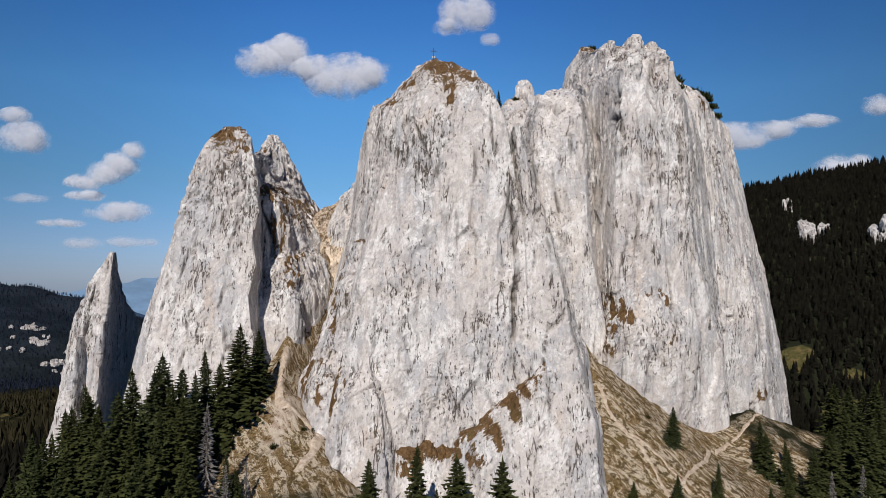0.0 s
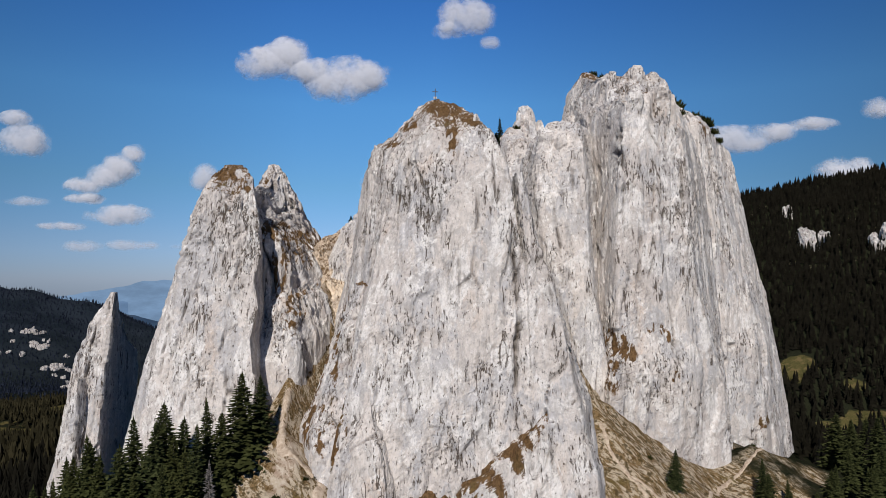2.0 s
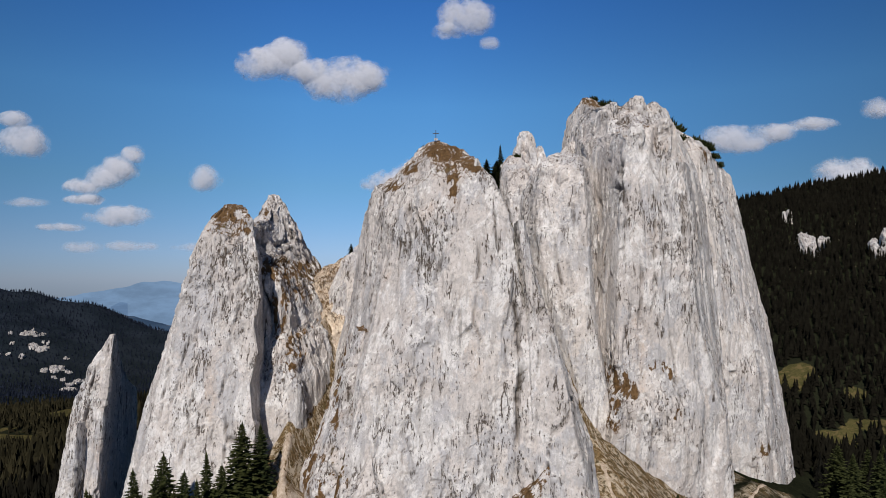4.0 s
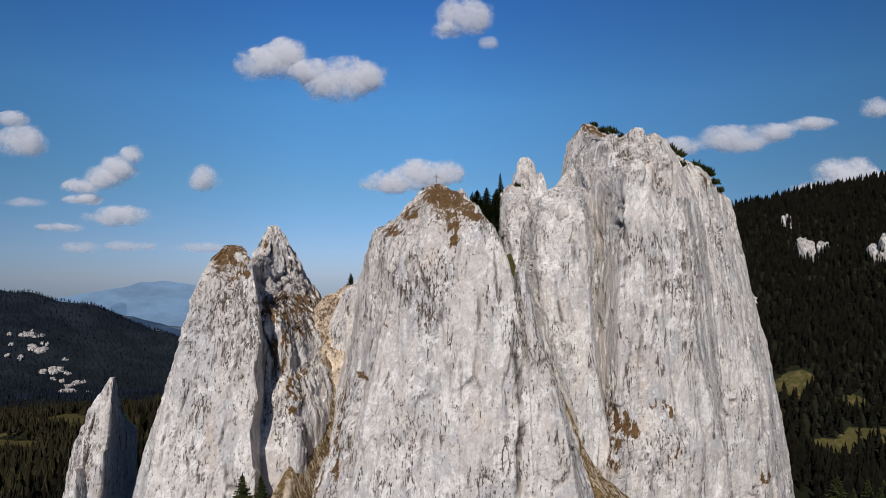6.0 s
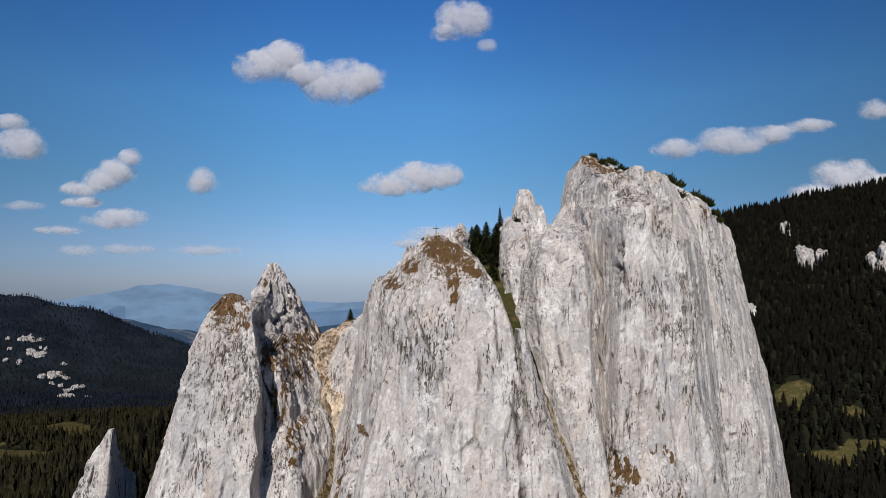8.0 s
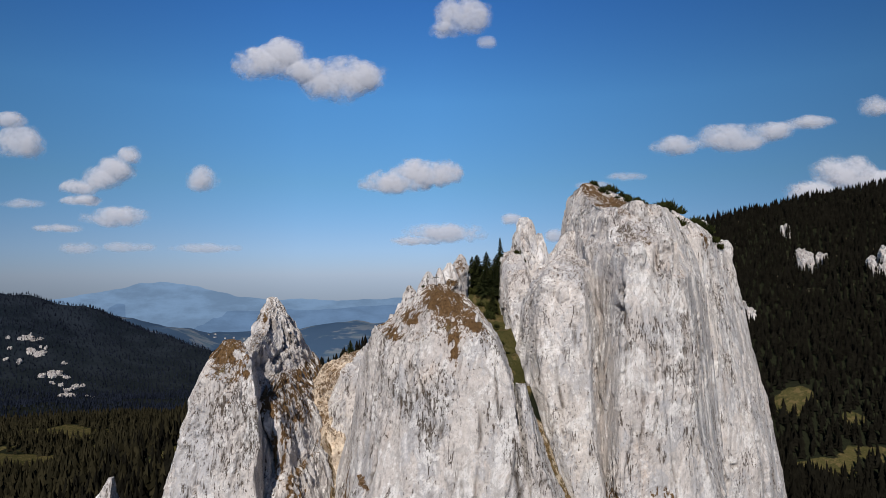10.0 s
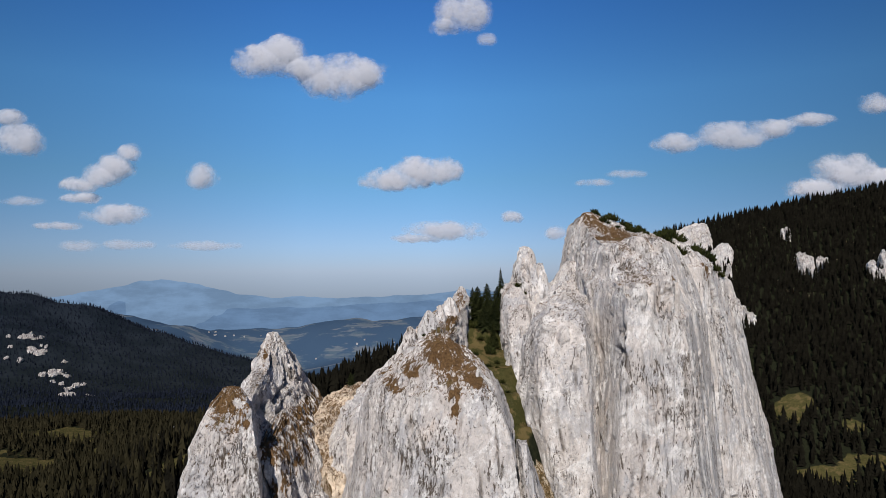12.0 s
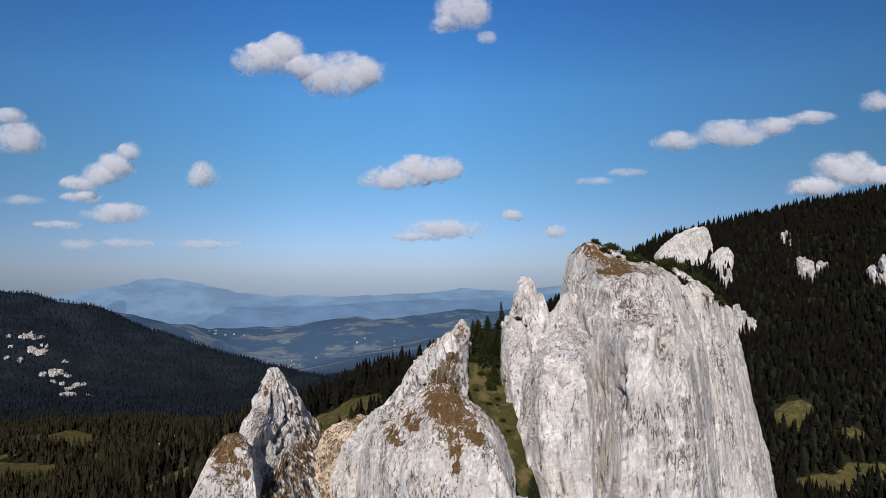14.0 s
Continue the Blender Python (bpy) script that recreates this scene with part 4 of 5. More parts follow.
# ---- vegetation ----
def spruce_meshes(seed, height, radius, dead=False):
    """Trunk and crown of a spruce: whorls of drooping boughs with side twigs."""
    r = random.Random(seed)
    tv, tf = [], []
    for k in range(7):
        f = k / 6
        rad = 0.021 * height * (1 - f) ** 0.9 + 0.02
        for a in range(7):
            an = math.tau * a / 7
            tv.append((rad * math.cos(an) + 0.02 * math.sin(9 * f + seed), rad * math.sin(an), f * height * 0.97 - 0.9 * (k == 0)))
    for k in range(6):
        for a in range(7):
            b = (a + 1) % 7
            tf += [(k * 7 + a, k * 7 + b, k * 7 + 7 + b), (k * 7 + a, k * 7 + 7 + b, k * 7 + 7 + a)]
    cv, cf = [], []

    def tri(a, b, c):
        cf.append((len(cv), len(cv) + 1, len(cv) + 2))
        cv.extend((a, b, c))

    boughs = int(height * 26)
    for w in range(boughs):
        f = min(0.99, (w + r.random()) / boughs)
        z = height * (0.05 + 0.94 * f)
        reach = radius * ((1 - f) ** 0.85 * (0.8 + 0.3 * r.random()) + 0.05)
        for an in (2.399963 * w + r.uniform(-0.5, 0.5),):
            if dead and r.random() < 0.3:
                continue
            L = reach * r.uniform(0.65, 1.15)
            dx, dy = math.cos(an), math.sin(an)
            droop = L * (0.18 + 0.38 * (1 - f)) * r.uniform(0.7, 1.3)
            lift = 0.22 * L * f
            n = max(3, min(6, int(L * 2.6)))
            half = (0.05 if dead else 0.33) * L
            at = lambda s: (dx * L * s, dy * L * s, z + lift * s - droop * s ** 1.5 + 0.10 * L * max(0, s - 0.75))
            for k in range(n):
                s0, s1 = k / n, (k + 1) / n
                p0, p1 = at(s0), at(s1)
                wd = half * (1 - s0) ** 0.6 * r.uniform(0.6, 1.2) + 0.08
                out = 0.32 * wd
                for side in (-1, 1):
                    tri(p0, (p0[0] - dy * wd * side + dx * out, p0[1] + dx * wd * side + dy * out, p0[2] - wd * (0.35 + 0.5 * r.random())),
                        (p1[0] + dx * 0.05, p1[1] + dy * 0.05, p1[2]))
            e = at(1.0)
            m = at(0.45)
            tri((m[0] - dy * 0.06, m[1] + dx * 0.06, m[2]), (m[0] + dy * 0.06, m[1] - dx * 0.06, m[2] - 0.25), (e[0] * 1.03, e[1] * 1.03, e[2]))
    for a in range(3):
        an = math.tau * a / 3
        tri((0.12 * math.cos(an), 0.12 * math.sin(an), height * 0.95), (0.12 * math.cos(an + 2), 0.12 * math.sin(an + 2), height * 0.95), (0, 0, height * 1.03))
    return mesh_from("trunk", tv, tf, BARK), mesh_from("crown", cv, cf, DEADWOOD if dead else NEEDLES)


def spruce(seed, radius, dead=False):
    """A spruce 10 m high, to be copied at other sizes."""
    top = new("spruce_tree")
    trunk, crown = spruce_meshes(seed, 10.0, radius, dead)
    part("trunk", trunk, top)
    part("crown", crown, top)
    return top


KINDS = [spruce(3, 2.2), spruce(8, 1.7), spruce(15, 2.7)]
used = set()


def plant(kind, x, y, h, label, group, base=None, wide=1.0):
    z = float(ground_height(np.array([x]), np.array([y]))[0]) if base is None else base
    m = pose(x, y, z - 0.15, random.uniform(-2, 2), random.uniform(-2, 2), random.uniform(0, 360))
    src = KINDS[kind]
    ob = copy_thing(src, m) if kind in used else src
    used.add(kind)
    ob.matrix_basis = m
    ob.scale = (h / 10 * wide, h / 10 * wide, h / 10)
    return tagged(ob, label, "spruce tree", group)


GROVE = "dark green spruce in the grove below the towers"
for i, (x, y, h) in enumerate([(-31.3, 100, 14), (-29.1, 103, 11.5), (-42.7, 98, 17), (-46.4, 98, 17), (-35, 96, 15), (-38.5, 95, 14.4), (-38.6, 92, 15), (-51.5, 95, 18), (-45.2, 90, 17),
                               (-42, 94, 16), (-35.1, 92, 15.7), (-33.2, 97, 11.9), (-53.8, 95, 16.6), (-40.7, 84, 16.9), (-44.4, 85, 16.7), (-34.6, 86, 15.9)]):
    plant(i % 3, x, y, h, GROVE, "spruce grove", wide=1.65 if i < 2 else 1.2)
for i, (x, y, h) in enumerate([(-36.7, 84, 16.9), (-48.8, 85, 16.4), (-53.2, 85, 16.6), (-56, 85, 14.5), (-36, 78, 14.9), (-31.4, 80, 12.4), (-27.9, 84, 7.8), (-26.4, 84, 5.6), (-46, 78, 16.5),
                               (-39.1, 75, 15.4), (-31.3, 75, 11.7), (-49, 92, 15), (-56, 92, 15), (-60, 96, 15), (-62, 88, 14), (-66, 104, 13), (-52, 78, 14), (-58, 80, 13), (-42, 72, 14), (-64, 80, 12), (-57, 99, 17), (-61, 101, 15), (-54, 100, 17), (-64, 101, 13), (-58, 92, 16), (-66, 94, 14)]):
    plant((i + 1) % 3, x, y, h, GROVE, "spruce grove", wide=1.2)
for i, (x, y, h) in enumerate([(-9.1, 80, 12.4), (-3.6, 82, 14.6), (2.1, 82, 16), (6.8, 80, 19), (-1, 88, 7), (17, 82, 6.5)]):
    plant(i % 3, x, y, h, "slim young spruce at the foot of the face", "foot spruces", wide=1.35)
for i, (x, y, h) in enumerate([(39.4, 112, 6.5), (43.2, 103, 5.7), (29, 100, 3.5), (35.9, 100, 4.5), (60.7, 125, 8.5), (60.3, 122, 7.9), (62.3, 118, 7.2), (65, 124, 5.1), (70, 118, 11.9), (65.2, 115, 9.1),
                               (80.6, 130, 10.7), (78.4, 120, 12.5), (93, 140, 15), (74, 124, 9), (85, 122, 12), (56, 106, 7), (50, 100, 6), (71, 109, 9), (88, 132, 12), (100, 150, 15), (96, 160, 17), (105, 163, 18), (92, 148, 13), (110, 150, 15), (88, 141, 12), (99, 138, 14), (106, 142, 15), (84, 128, 10)]):
    plant(i % 3, x, y, h, "spruce on the dry grass slope", "slope spruces", wide=1.45)


tops = []


def rock_top(x, y, reach=1.4):
    """The height of the rocks at a place."""
    best = -1e9
    if not tops:
        for ob in scene.objects:
            if ob.type == "MESH" and (ob.name.startswith("rock_") or (ob.parent and ob.parent.name.startswith("rock_"))):
                co = np.empty(len(ob.data.vertices) * 3, np.float32)
                ob.data.vertices.foreach_get("co", co)
                co = co.reshape(-1, 3)
                tops.append((co, co.min(0) - 3, co.max(0) + 3))
    for co, lo, hi in tops:
        if not (lo[0] < x < hi[0] and lo[1] < y < hi[1]):
            continue
        near = co[(np.abs(co[:, 0] - x) < reach) & (np.abs(co[:, 1] - y) < reach)]
        if len(near):
            best = max(best, float(np.percentile(near[:, 2], 70)))
    return max(best, float(ground_height(np.array([x]), np.array([y]))[0]))


for i, (x, y, h) in enumerate([(-32.4, 176, 2.6), (-24.7, 171, 4), (-24, 195, 9), (-21, 196, 11), (-14, 196, 13), (-11, 199, 12), (9, 174, 8.5), (11.5, 175, 9), (7.6, 176, 7.5), (13.8, 172, 10), (11, 168, 7.5),
                               (12.6, 165, 7.5), (9.6, 170, 7.5), (5.5, 155, 2.6), (12, 161, 6), (8.6, 172, 7), (10, 165, 6), (13.6, 168, 8), (7.4, 171, 5.5), (15.6, 175, 16)]):
    plant((i + 2) % 3, x, y, h, "spruce in the gully between the rocks" if i > 5 else "small spruce behind the rock saddle", "summit spruces", rock_top(x, y) - 0.3 if i <= 5 else None, 2.0 if i < 19 else 0.8)

# a dead spruce and a leafless larch among the grove
def dead_tree(x, y, h, seed):
    top = new("dead_spruce_tree")
    trunk, crown = spruce_meshes(seed, h, 0.17 * h, True)
    part("trunk", trunk, top)
    part("crown", crown, top, "bare grey twigs")
    top.matrix_basis = pose(x, y, ground_height(np.array([float(x)]), np.array([float(y)]))[0] - 0.2, 0, 0, 40 * seed)
    tagged(top, "dead grey spruce with bare twigs", "dead tree", "dead trees")


for x, y, h, seed in ((-30, 83, 15, 44), (-27.2, 82, 8, 45), (-25.4, 84.5, 6, 46), (66.5, 112, 8, 47), (72.5, 113, 9, 48), (69, 106, 7, 49)):
    dead_tree(x, y, h, seed)


def bush_mesh(seed, blades=260):
    r = random.Random(seed)
    v, f = [], []
    for k in range(blades):
        an, el = r.uniform(0, math.tau), math.acos(r.uniform(0.02, 1))
        rad = r.uniform(0.45, 1.0) * (0.8 + 0.3 * math.sin(3 * an + seed))
        c = Vector((rad * math.sin(el) * math.cos(an), rad * math.sin(el) * math.sin(an), 0.75 * rad * math.cos(el)))
        d = (c.normalized() + Vector((r.uniform(-.5, .5), r.uniform(-.5, .5), 0.7))).normalized() * r.uniform(0.2, 0.42)
        s = d.cross(Vector((r.uniform(-1, 1), r.uniform(-1, 1), r.uniform(-1, 1)))).normalized() * 0.07
        n = len(v)
        v += [c - s, c + s, c + d]
        f.append((n, n + 1, n + 2))
        v += [c - d * 0.4, c + s * 1.6, c + d * 0.6 - s * 1.2]
        f.append((n + 3, n + 4, n + 5))
    return mesh_from("foliage", [tuple(c) for c in v], f, BUSHES)


def stem_mesh():
    v, f = [], []
    for k in range(5):
        an = math.tau * k / 5
        b = (0.05 * math.cos(an), 0.05 * math.sin(an), -0.3)
        e = (0.5 * math.cos(an), 0.5 * math.sin(an), 0.45)
        n = len(v)
        for p in (b, e):
            v += [(p[0] + 0.03, p[1], p[2]), (p[0] - 0.02, p[1] + 0.03, p[2]), (p[0] - 0.02, p[1] - 0.03, p[2])]
        for a in range(3):
            c = (a + 1) % 3
            f += [(n + a, n + c, n + 3 + c), (n + a, n + 3 + c, n + 3 + a)]
    return mesh_from("stems", v, f, BARK)


BUSH = [(bush_mesh(s), stem_mesh()) for s in (1, 2, 3)]


def bush(x, y, size, label, group, z=None):
    top = new("dwarf_pine_bush")
    fol, stems = BUSH[random.randrange(3)]
    part("foliage", fol, top)
    part("stems", stems, top)
    top.matrix_basis = pose(x, y, (rock_top(x, y, 0.9) if z is None else z) - 0.1, 0, 0, random.uniform(0, 360))
    top.scale = (size, size, size * random.uniform(1.0, 1.6))
    return tagged(top, label, "bush", group)


for k in range(86):
    f = (k // 2) / 42
    low = f < 0.42
    if low and random.random() < 0.45 * (f > 0.14):
        continue
    bush(45 + 33 * f + random.uniform(-1.2, 1.2), 186 + 10 * f + (3 if k % 2 else -1) + random.uniform(-2.5, 2.5), random.uniform(0.8, 1.7) if low else random.choice((1.2, 1.6, 2.1, 2.6)) * random.uniform(0.9, 1.1),
         "dark green dwarf pine on the tower's sloping top", "summit bushes")
for x, y, size in ((65.4, 188.6, 2.2), (67, 188, 2.3), (69, 187.4, 2.2), (71.4, 187, 2.1), (73.4, 186.4, 1.8), (75.6, 188.6, 1.8), (63, 189, 2.6), (66, 191, 2.9), (69, 190, 2.6), (72, 192, 2.8), (75, 191, 2.3), (78, 193, 2.4), (65, 187, 2.4), (70, 194, 3.0), (80, 190, 1.8), (83, 194, 1.8)):
    bush(x, y, size, "dark green dwarf pine on the tower's sloping top", "summit bushes")
for x, y, size in ((-4, 118, 0.5), (3, 125, 0.9), (9.5, 132, 0.7), (13, 140, 0.8), (11, 146, 0.6), (19, 168, 1.2), (21, 172, 1.0), (66, 140, 0.7), (10, 150, 0.9), (14, 146, 0.7), (9, 163, 1.2), (12.5, 156, 0.8), (8, 168, 1.6), (10.5, 160, 1.1), (6.8, 166, 1.3), (7.6, 158, 0.9), (12, 151, 0.6), (13, 148, 0.8), (5.8, 170, 1.5), (15.5, 160, 0.9), (10, 166, 2.4), (12, 163, 2.2), (9, 171, 2.6), (13.4, 169, 2.4), (11, 158.6, 1.5), (8.4, 175, 2.2)):
    bush(x, y, size, "small green bush in a rock crevice", "crevice bushes")
for x, y, size in ((-19.5, 98.5, 0.8), (-20.5, 96, 0.5), (-33, 101, 1.5), (-18, 101.5, 0.9), (0, 93, 0.8), (12, 93, 0.5), (-24, 93, 0.8), (37, 118, 0.6), (47, 125, 0.5)):
    bush(x, y, size, "low bush on the dry grass slope", "slope bushes", float(ground_height(np.array([x]), np.array([y]))[0]))


def forest(label, x0, x1, y0, y1, step, size, keep, seed, material=FOREST, tiers=4, sides=7):
    """Many small conifers in one mesh, on the ground, where keep(x, y, z, noise) says so."""
    r = np.random.default_rng(seed)
    X, Y = np.meshgrid(np.arange(x0, x1, step), np.arange(y0, y1, step))
    X = (X + r.uniform(-0.45, 0.45, X.shape) * step).ravel()
    Y = (Y + r.uniform(-0.45, 0.45, Y.shape) * step).ravel()
    Z = ground_height(X, Y)
    patch = fbm(np.stack([X, Y, 0 * X], 1) / 60.0, 4)
    ok = keep(X, Y, Z, patch)
    X, Y, Z = X[ok], Y[ok], Z[ok]
    v, f = [], []
    for t in range(tiers):
        g = t / tiers
        lo, hi, rad = 0.05 + 0.86 * g, 0.05 + 0.86 * g + 1.5 / tiers, 0.23 * (1 - g) ** 0.85 + 0.02
        n = len(v)
        for a in range(sides):
            an = math.tau * a / sides + 2.4 * t
            rr = rad * (1.1 if a % 2 else 0.55)
            v.append((rr * math.cos(an), rr * math.sin(an), lo - (0.05 if a % 2 else -0.02)))
        v.append((0, 0, min(1.0, hi)))
        f += [(n + a, n + (a + 1) % sides, n + sides) for a in range(sides)]
    v, f = np.array(v), np.array(f)
    h = size * r.uniform(0.55, 1.2, len(X))
    an = r.uniform(0, math.tau, len(X))
    c, s = np.cos(an)[:, None], np.sin(an)[:, None]
    wid = h * r.uniform(0.75, 1.15, len(X))
    P = np.stack([X[:, None] + wid[:, None] * (c * v[:, 0] - s * v[:, 1]), Y[:, None] + wid[:, None] * (s * v[:, 0] + c * v[:, 1]), Z[:, None] + h[:, None] * v[:, 2]], -1)
    F = (f[None] + (np.arange(len(X)) * len(v))[:, None, None]).reshape(-1, 3)
    tagged(new("forest", mesh_from("forest", P.reshape(-1, 3), F, material)), label, "forest", "conifer woods", "stuff")


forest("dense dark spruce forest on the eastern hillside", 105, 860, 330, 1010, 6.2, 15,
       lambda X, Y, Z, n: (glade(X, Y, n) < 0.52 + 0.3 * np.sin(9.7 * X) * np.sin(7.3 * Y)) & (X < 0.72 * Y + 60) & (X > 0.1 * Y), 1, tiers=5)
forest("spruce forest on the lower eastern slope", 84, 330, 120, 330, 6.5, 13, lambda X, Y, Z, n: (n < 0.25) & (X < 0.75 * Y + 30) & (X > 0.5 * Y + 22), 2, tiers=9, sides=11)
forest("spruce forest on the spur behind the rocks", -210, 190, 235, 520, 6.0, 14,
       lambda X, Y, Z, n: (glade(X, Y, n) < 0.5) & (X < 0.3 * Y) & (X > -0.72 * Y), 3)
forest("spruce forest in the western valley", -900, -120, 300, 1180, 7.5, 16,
       lambda X, Y, Z, n: (glade(X, Y, n) < 0.52 + 0.25 * np.sin(9.7 * X) * np.sin(7.3 * Y)) & (X > -0.75 * Y - 20) & (X < -0.1 * Y), 4, FOREST_PALE)
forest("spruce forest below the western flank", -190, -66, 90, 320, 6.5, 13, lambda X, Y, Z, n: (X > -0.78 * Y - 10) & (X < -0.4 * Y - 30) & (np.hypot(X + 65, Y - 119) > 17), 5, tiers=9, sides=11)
forest("distant forest on the long western hill", -2300, -150, 1180, 3000, 15, 13, lambda X, Y, Z, n: (X > -0.76 * Y) & (n > -0.75), 6, FOREST_HAZY, 2, 5)


# ---- outcrops on the wooded hills ----
def outcrop(x, y, wide, high, label, seed, blocks=3):
    """A crag of overlapping, uneven blocks that lie against the slope."""
    r = random.Random(seed)
    masses = []
    for k in range(blocks + 3):
        bx, by = x + wide * r.uniform(-0.42, 0.42), y + wide * r.uniform(-0.35, 0.35)
        z = float(ground_height(np.array([bx]), np.array([by]))[0])
        w, h = wide * r.uniform(0.10, 0.24), high * r.uniform(0.3, 0.8)
        t = r.uniform(-0.5, 0.5) * w
        masses.append(dict(rows=[(z - 0.6 * h, bx - w, bx + w, by - w, by + w * 2), (z + 0.3 * h, bx - 0.95 * w + t, bx + 0.9 * w + t, by - 0.7 * w, by + w * 2),
                                 (z + 0.75 * h, bx - 0.8 * w + t, bx + 0.6 * w + t, by - 0.2 * w, by + w * 1.8), (z + h, bx - 0.4 * w + t, bx + 0.3 * w + t, by + 0.4 * w, by + w * 1.2)],
                           seed=seed + k, dz=max(0.8, wide / 40), da=max(0.8, wide / 40), amp=min(3.2, wide / 11), turf=0.5, jag=1.6))
    return tagged(rock("rock_outcrop", masses, label, category="rock outcrop"), group="hill outcrops")


HILL = "white limestone outcrop among the dark spruces"
outcrop(452, 785, 34, 26, HILL, 60, 3)
outcrop(466, 872, 16, 18, HILL, 64, 1)
outcrop(500, 730, 26, 32, HILL, 66, 2)
tagged(rock("rock_outcrop", [
    dict(rows=[(70, 296, 380, 868, 930), (98, 300, 380, 876, 930), (114, 304, 379, 882, 928), (128, 314, 377, 887, 924), (142, 332, 375, 892, 920), (152, 352, 372, 896, 914)], seed=70, dz=0.9, da=0.9, amp=2.2, turf=0.3),
    dict(rows=[(60, 352, 392, 838, 880), (98, 358, 388, 844, 880), (116, 366, 386, 850, 872), (124, 374, 382, 855, 865)], seed=71, dz=0.9, da=0.9, amp=1.8, turf=0.3),
], "broad limestone crag on the wooded crest", category="rock outcrop"), group="hill outcrops")
outcrop(352, 800, 24, 36, HILL, 77, 1)
outcrop(340, 722, 34, 34, HILL, 79, 3)
outcrop(-222, 525, 22, 12, HILL, 83, 4)
spots = random.Random(5)
for i, (x, y) in enumerate(((-1610, 2500), (-1570, 2480), (-1470, 2420), (-1340, 2320), (-1300, 2250), (-1380, 2330), (-1180, 2080), (-1600, 2410))):
    for k in range(3):
        outcrop(x + spots.uniform(-70, 70), y + spots.uniform(-60, 60), spots.choice((12, 18, 26, 46, 62)), spots.uniform(8, 22), "scattered pale crags on the far hillside", 90 + 9 * i + 3 * k, 2)


# ---- trodden paths ----
def trail(points, width, label):
    pts = [Vector((x, y, 0)) for x, y in points]
    line = []
    for a, b in zip(pts, pts[1:]):
        n = max(2, int((b - a).length / 0.5))
        line += [a.lerp(b, k / n) for k in range(n)]
    line.append(pts[-1])
    for _ in range(6):
        line = [line[0]] + [(a + b * 2 + c) / 4 for a, b, c in zip(line, line[1:], line[2:])] + [line[-1]]
    v = []
    for k, c in enumerate(line):
        d = (line[min(k + 1, len(line) - 1)] - line[max(k - 1, 0)]).normalized()
        s = Vector((d.y, -d.x, 0))
        w = width * (1 + 0.7 * noise.noise(c * 0.6))
        for e in (-0.62, -0.5, 0, 0.5, 0.62):
            q = c + s * (w * e + 0.2 * noise.noise(c * 1.3 + s * e))
            z = float(ground_height(np.array([q.x]), np.array([q.y]))[0])
            v.append((q.x, q.y, z + (0.12 if abs(e) < 0.6 else -0.35)))
    tagged(new("path", mesh_from("path", v, grid_faces(len(line), 5), PATH, None, True)), label, "path", kind="structure")


trail([(-27, 113), (-26.6, 108), (-26, 104), (-25.6, 101), (-23, 99.6), (-20, 99), (-18, 97.5), (-18.6, 93), (-20, 89)], 1.15, "pale trodden path between the towers")
trail([(68, 139.5), (64, 136), (60.5, 133.5), (54, 129), (49, 120), (45, 112), (39.5, 106), (35, 100)], 0.5, "narrow trodden path across the grass slope")
trail([(29.4, 123), (29.5, 117), (31, 113.8), (32.8, 110), (34.2, 105.5), (35, 101)], 0.55, "pale worn gully down the grass slope")
trail([(30.5, 114.5), (33.5, 110.5), (36.5, 107), (39, 103)], 0.35, "pale worn gully down the grass slope")


# ---- summit cross ----
def box_mesh(name, x0, x1, y0, y1, z0, z1, material):
    v = [(x, y, z) for x in (x0, x1) for y in (y0, y1) for z in (z0, z1)]
    f = [(0, 1, 3, 2), (4, 6, 7, 5), (0, 4, 5, 1), (2, 3, 7, 6), (0, 2, 6, 4), (1, 5, 7, 3)]
    return mesh_from(name, v, f, material)


cross = new("summit_cross")
part("post", box_mesh("post", -0.055, 0.055, -0.055, 0.055, -0.6, 1.85, IRON), cross)
part("crossbar", box_mesh("crossbar", -0.52, 0.52, -0.045, 0.045, 1.24, 1.35, IRON), cross)
part("brace", box_mesh("brace", -0.3, 0.3, -0.05, 0.05, 0.02, 0.4, ROCK), cross, "small stone footing")
cross.matrix_basis = pose(-1.7, 114, rock_top(-1.7, 114, 0.7), 0, 0, 8)
tagged(cross, "weathered iron cross on the grassy summit", "summit cross")


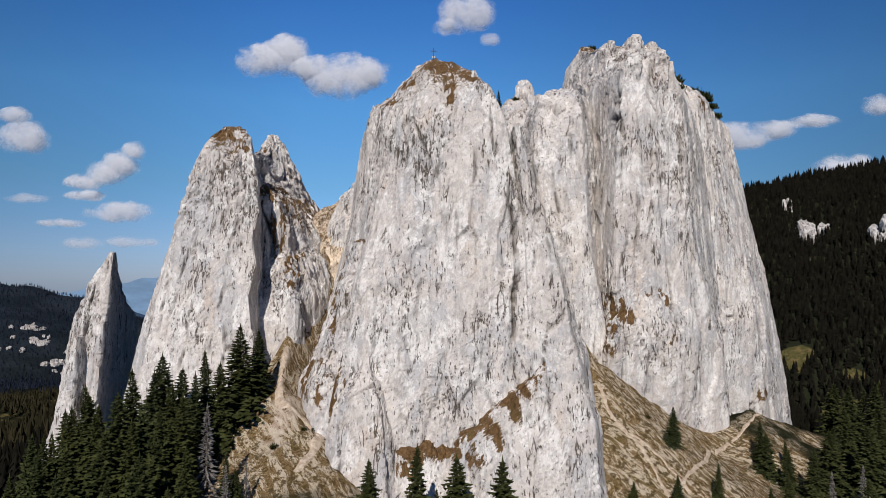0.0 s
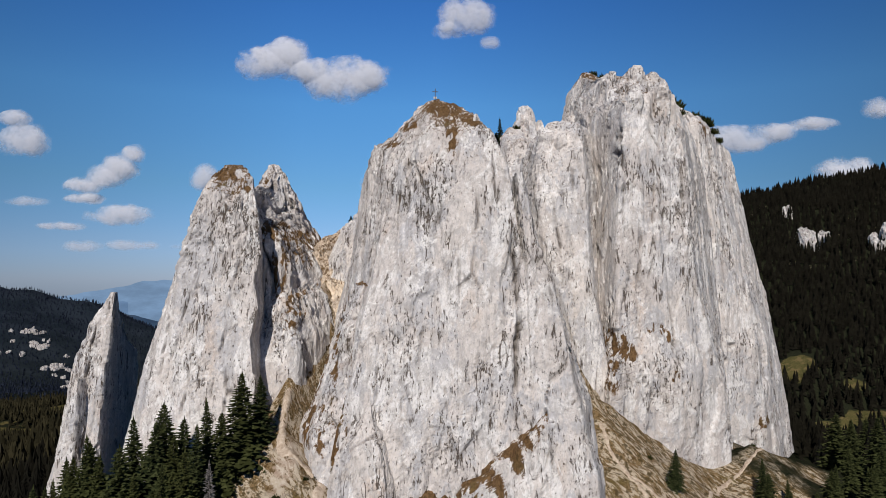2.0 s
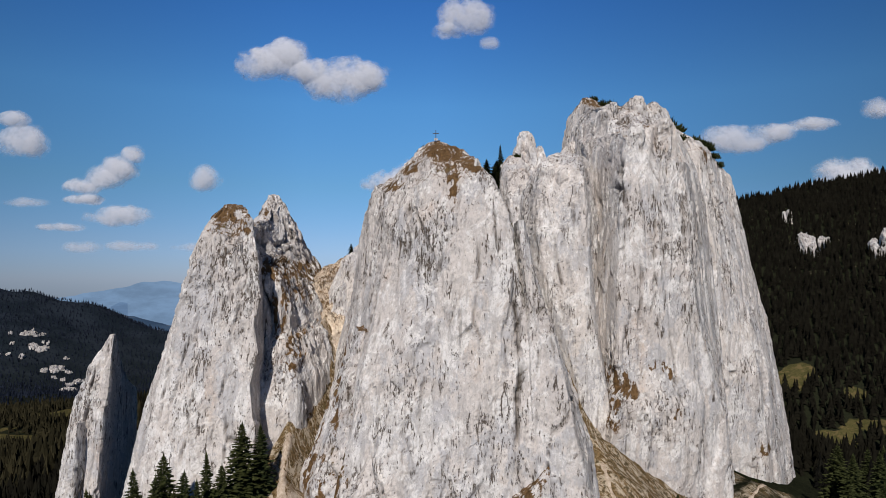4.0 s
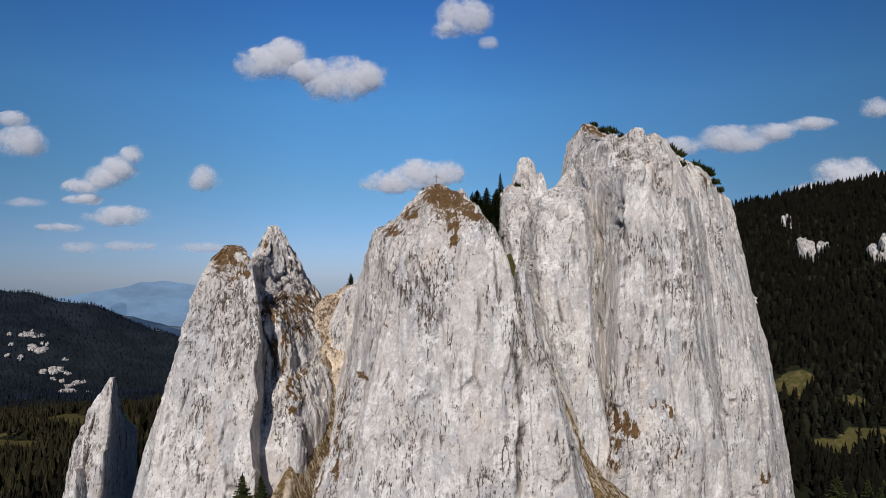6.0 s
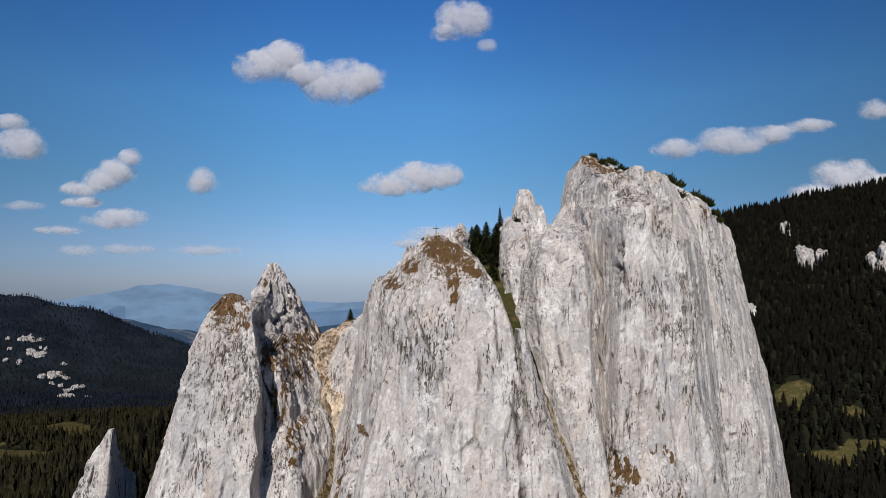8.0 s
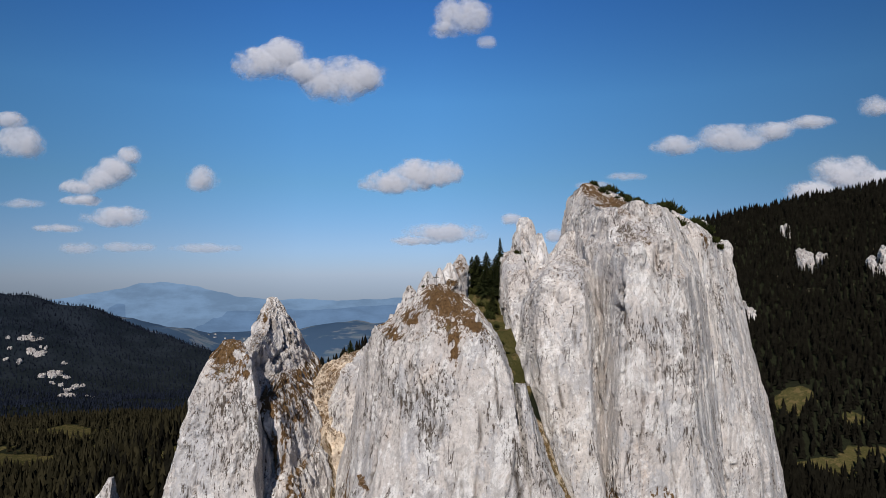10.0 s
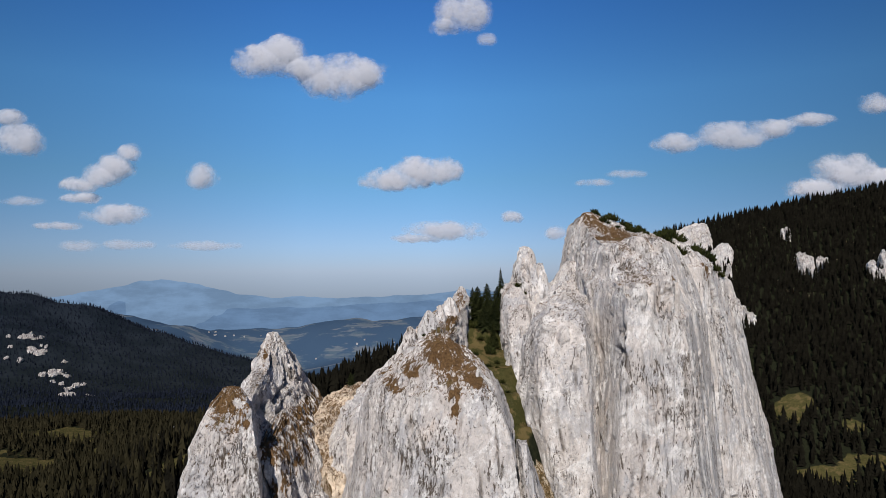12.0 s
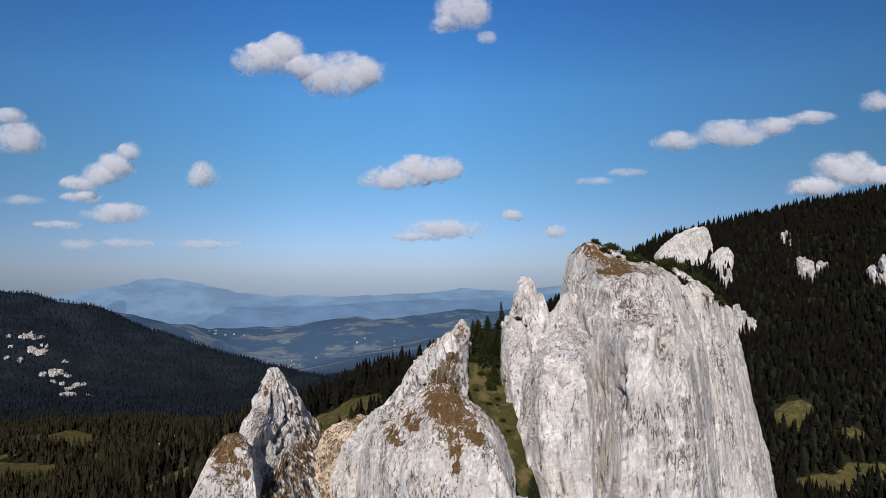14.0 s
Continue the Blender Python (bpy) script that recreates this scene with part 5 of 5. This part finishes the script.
# ---- clouds ----
def cloud(lobes, body, label):
    """A small cumulus 4.6 km off: lobes (x, z, half width, half height) in metres, bulging towards the viewer."""
    y = 4600.0
    lobes = np.array(lobes, float)
    x0, x1 = (lobes[:, 0] - 1.35 * lobes[:, 2]).min(), (lobes[:, 0] + 1.35 * lobes[:, 2]).max()
    z0, z1 = (lobes[:, 1] - 1.35 * lobes[:, 3]).min(), (lobes[:, 1] + 1.35 * lobes[:, 3]).max()
    nx, nz = max(24, int((x1 - x0) / 7)), max(16, int((z1 - z0) / 7))
    X, Z = np.meshgrid(np.linspace(x0, x1, nx), np.linspace(z0, z1, nz), indexing="ij")
    p = np.stack([X, 0 * X + lobes[0, 0], Z], -1).reshape(-1, 3)
    puff = (0.55 * fbm(p / 120, 5, 0.55) + 0.12 * (0.3 - np.abs(perlin(p / 60)))).reshape(X.shape)
    D = np.full(X.shape, -9.0)
    for cx, cz, rx, rz in lobes:
        low = np.where(Z < cz, 1.25, 1.0)
        D = np.maximum(D, 1 - ((X - cx) / rx) ** 2 - ((Z - cz) * low / rz) ** 2)
    D = D + puff
    mass = np.full(X.shape, 0.0)
    for cx, cz, rx, rz in lobes:
        mass = np.maximum(mass, np.clip(1.1 - ((X - cx) / rx) ** 2 - ((Z - cz) / rz) ** 2, 0, 1.1))
    bulge = (np.sqrt(mass) + 0.10 * puff) * 0.4 * lobes[:, 3].max()
    dens = np.clip(0.8 * D + 0.2, 0, 1)
    keep = (D > -0.4)
    F = grid_faces(nx, nz)
    F = F[keep.ravel()[F].all(1)]
    front = np.stack([X, y - bulge, Z], -1).reshape(-1, 3)
    back = np.stack([X, y + 40 + 0.3 * bulge, Z], -1).reshape(-1, 3)
    used_v = np.unique(F)
    remap = np.full(nx * nz, -1)
    remap[used_v] = np.arange(len(used_v))
    F = remap[F]
    V = np.concatenate([front[used_v], back[used_v]])
    both = np.concatenate([F, F[:, ::-1] + len(used_v)])
    d = dens.ravel()[used_v]
    me = mesh_from("cloud", V, both, CLOUD, {"dens": np.concatenate([d, d * 0.9]), "body": np.full(2 * len(used_v), body)}, True)
    tagged(new("cloud", me), label, "cloud", "cumulus clouds", "structure")


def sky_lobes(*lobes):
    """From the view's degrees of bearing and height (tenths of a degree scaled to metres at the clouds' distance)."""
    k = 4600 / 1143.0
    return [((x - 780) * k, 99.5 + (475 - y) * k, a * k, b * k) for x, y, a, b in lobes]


CUMULUS = "small white fair-weather cumulus in the blue sky"
THIN = "faint thin cloud streak near the horizon haze"
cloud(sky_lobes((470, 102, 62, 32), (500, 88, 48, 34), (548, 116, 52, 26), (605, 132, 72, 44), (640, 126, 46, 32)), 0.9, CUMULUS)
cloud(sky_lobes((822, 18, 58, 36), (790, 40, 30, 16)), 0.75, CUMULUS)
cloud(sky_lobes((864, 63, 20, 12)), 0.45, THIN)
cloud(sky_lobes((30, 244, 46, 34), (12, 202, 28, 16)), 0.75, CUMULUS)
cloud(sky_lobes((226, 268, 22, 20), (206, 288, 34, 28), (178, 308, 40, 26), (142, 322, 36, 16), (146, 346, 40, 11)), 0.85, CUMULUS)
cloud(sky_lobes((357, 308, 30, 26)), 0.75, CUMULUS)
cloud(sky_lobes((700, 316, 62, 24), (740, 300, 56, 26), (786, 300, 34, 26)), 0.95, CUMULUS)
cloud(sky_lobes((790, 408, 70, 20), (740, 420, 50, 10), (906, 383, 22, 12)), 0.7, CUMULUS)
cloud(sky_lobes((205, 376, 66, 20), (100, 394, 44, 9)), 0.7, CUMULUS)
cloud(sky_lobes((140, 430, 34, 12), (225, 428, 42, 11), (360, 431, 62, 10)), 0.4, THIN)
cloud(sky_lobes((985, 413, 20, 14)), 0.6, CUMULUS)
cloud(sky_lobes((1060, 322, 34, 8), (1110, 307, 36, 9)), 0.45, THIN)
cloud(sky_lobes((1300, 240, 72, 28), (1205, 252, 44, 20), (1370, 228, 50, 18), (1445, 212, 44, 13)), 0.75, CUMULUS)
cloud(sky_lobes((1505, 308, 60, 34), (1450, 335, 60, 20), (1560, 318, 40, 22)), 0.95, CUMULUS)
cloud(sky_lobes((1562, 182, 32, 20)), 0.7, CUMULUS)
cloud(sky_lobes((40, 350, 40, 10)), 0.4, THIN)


# ---- farmhouses far off in the valley ----
PLASTER = plain("pale_plaster", (0.36, 0.36, 0.37), (0.5, 0.5, 0.5), (0.5, 0.5, 0.5), 0.9)
TIN = plain("grey_roof", (0.22, 0.20, 0.20), (0.32, 0.29, 0.28), (0.5, 0.5, 0.5), 0.7)


def farmhouse(x, y, w, turn):
    z = float(ground_height(np.array([x]), np.array([y]))[0])
    top = new("farmhouse")
    d, h = w * 0.7, w * 0.5
    part("wall", box_mesh("wall", -w / 2, w / 2, -d / 2, d / 2, -6, h, PLASTER), top)
    e = 0.6
    v = [(-w / 2 - e, -d / 2 - e, h - 0.3), (w / 2 + e, -d / 2 - e, h - 0.3), (w / 2 + e, d / 2 + e, h - 0.3), (-w / 2 - e, d / 2 + e, h - 0.3), (-w / 2 - e, 0, h + d * 0.45), (w / 2 + e, 0, h + d * 0.45)]
    part("roof", mesh_from("roof", v, [(0, 1, 5), (0, 5, 4), (2, 3, 4), (2, 4, 5), (0, 4, 3), (1, 2, 5), (0, 3, 2), (0, 2, 1)], TIN), top)
    top.matrix_basis = pose(x, y, z, 0, 0, turn)
    tagged(top, "tiny pale farmhouse in the distant valley", "farmhouse", "valley farmhouses")


spots = random.Random(12)
for cx, cy, n in ((-1260, 3950, 9), (-1750, 3650, 6), (-700, 3600, 6), (-350, 3750, 5)):
    for k in range(n):
        farmhouse(cx + spots.uniform(-150, 150), cy + spots.uniform(-70, 70), spots.uniform(6, 11), spots.uniform(0, 180))


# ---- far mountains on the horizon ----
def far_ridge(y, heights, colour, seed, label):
    # glowing sheets: the blue of the aerial haze is put into their colour
    n = Nodes("painted_haze_mountain")
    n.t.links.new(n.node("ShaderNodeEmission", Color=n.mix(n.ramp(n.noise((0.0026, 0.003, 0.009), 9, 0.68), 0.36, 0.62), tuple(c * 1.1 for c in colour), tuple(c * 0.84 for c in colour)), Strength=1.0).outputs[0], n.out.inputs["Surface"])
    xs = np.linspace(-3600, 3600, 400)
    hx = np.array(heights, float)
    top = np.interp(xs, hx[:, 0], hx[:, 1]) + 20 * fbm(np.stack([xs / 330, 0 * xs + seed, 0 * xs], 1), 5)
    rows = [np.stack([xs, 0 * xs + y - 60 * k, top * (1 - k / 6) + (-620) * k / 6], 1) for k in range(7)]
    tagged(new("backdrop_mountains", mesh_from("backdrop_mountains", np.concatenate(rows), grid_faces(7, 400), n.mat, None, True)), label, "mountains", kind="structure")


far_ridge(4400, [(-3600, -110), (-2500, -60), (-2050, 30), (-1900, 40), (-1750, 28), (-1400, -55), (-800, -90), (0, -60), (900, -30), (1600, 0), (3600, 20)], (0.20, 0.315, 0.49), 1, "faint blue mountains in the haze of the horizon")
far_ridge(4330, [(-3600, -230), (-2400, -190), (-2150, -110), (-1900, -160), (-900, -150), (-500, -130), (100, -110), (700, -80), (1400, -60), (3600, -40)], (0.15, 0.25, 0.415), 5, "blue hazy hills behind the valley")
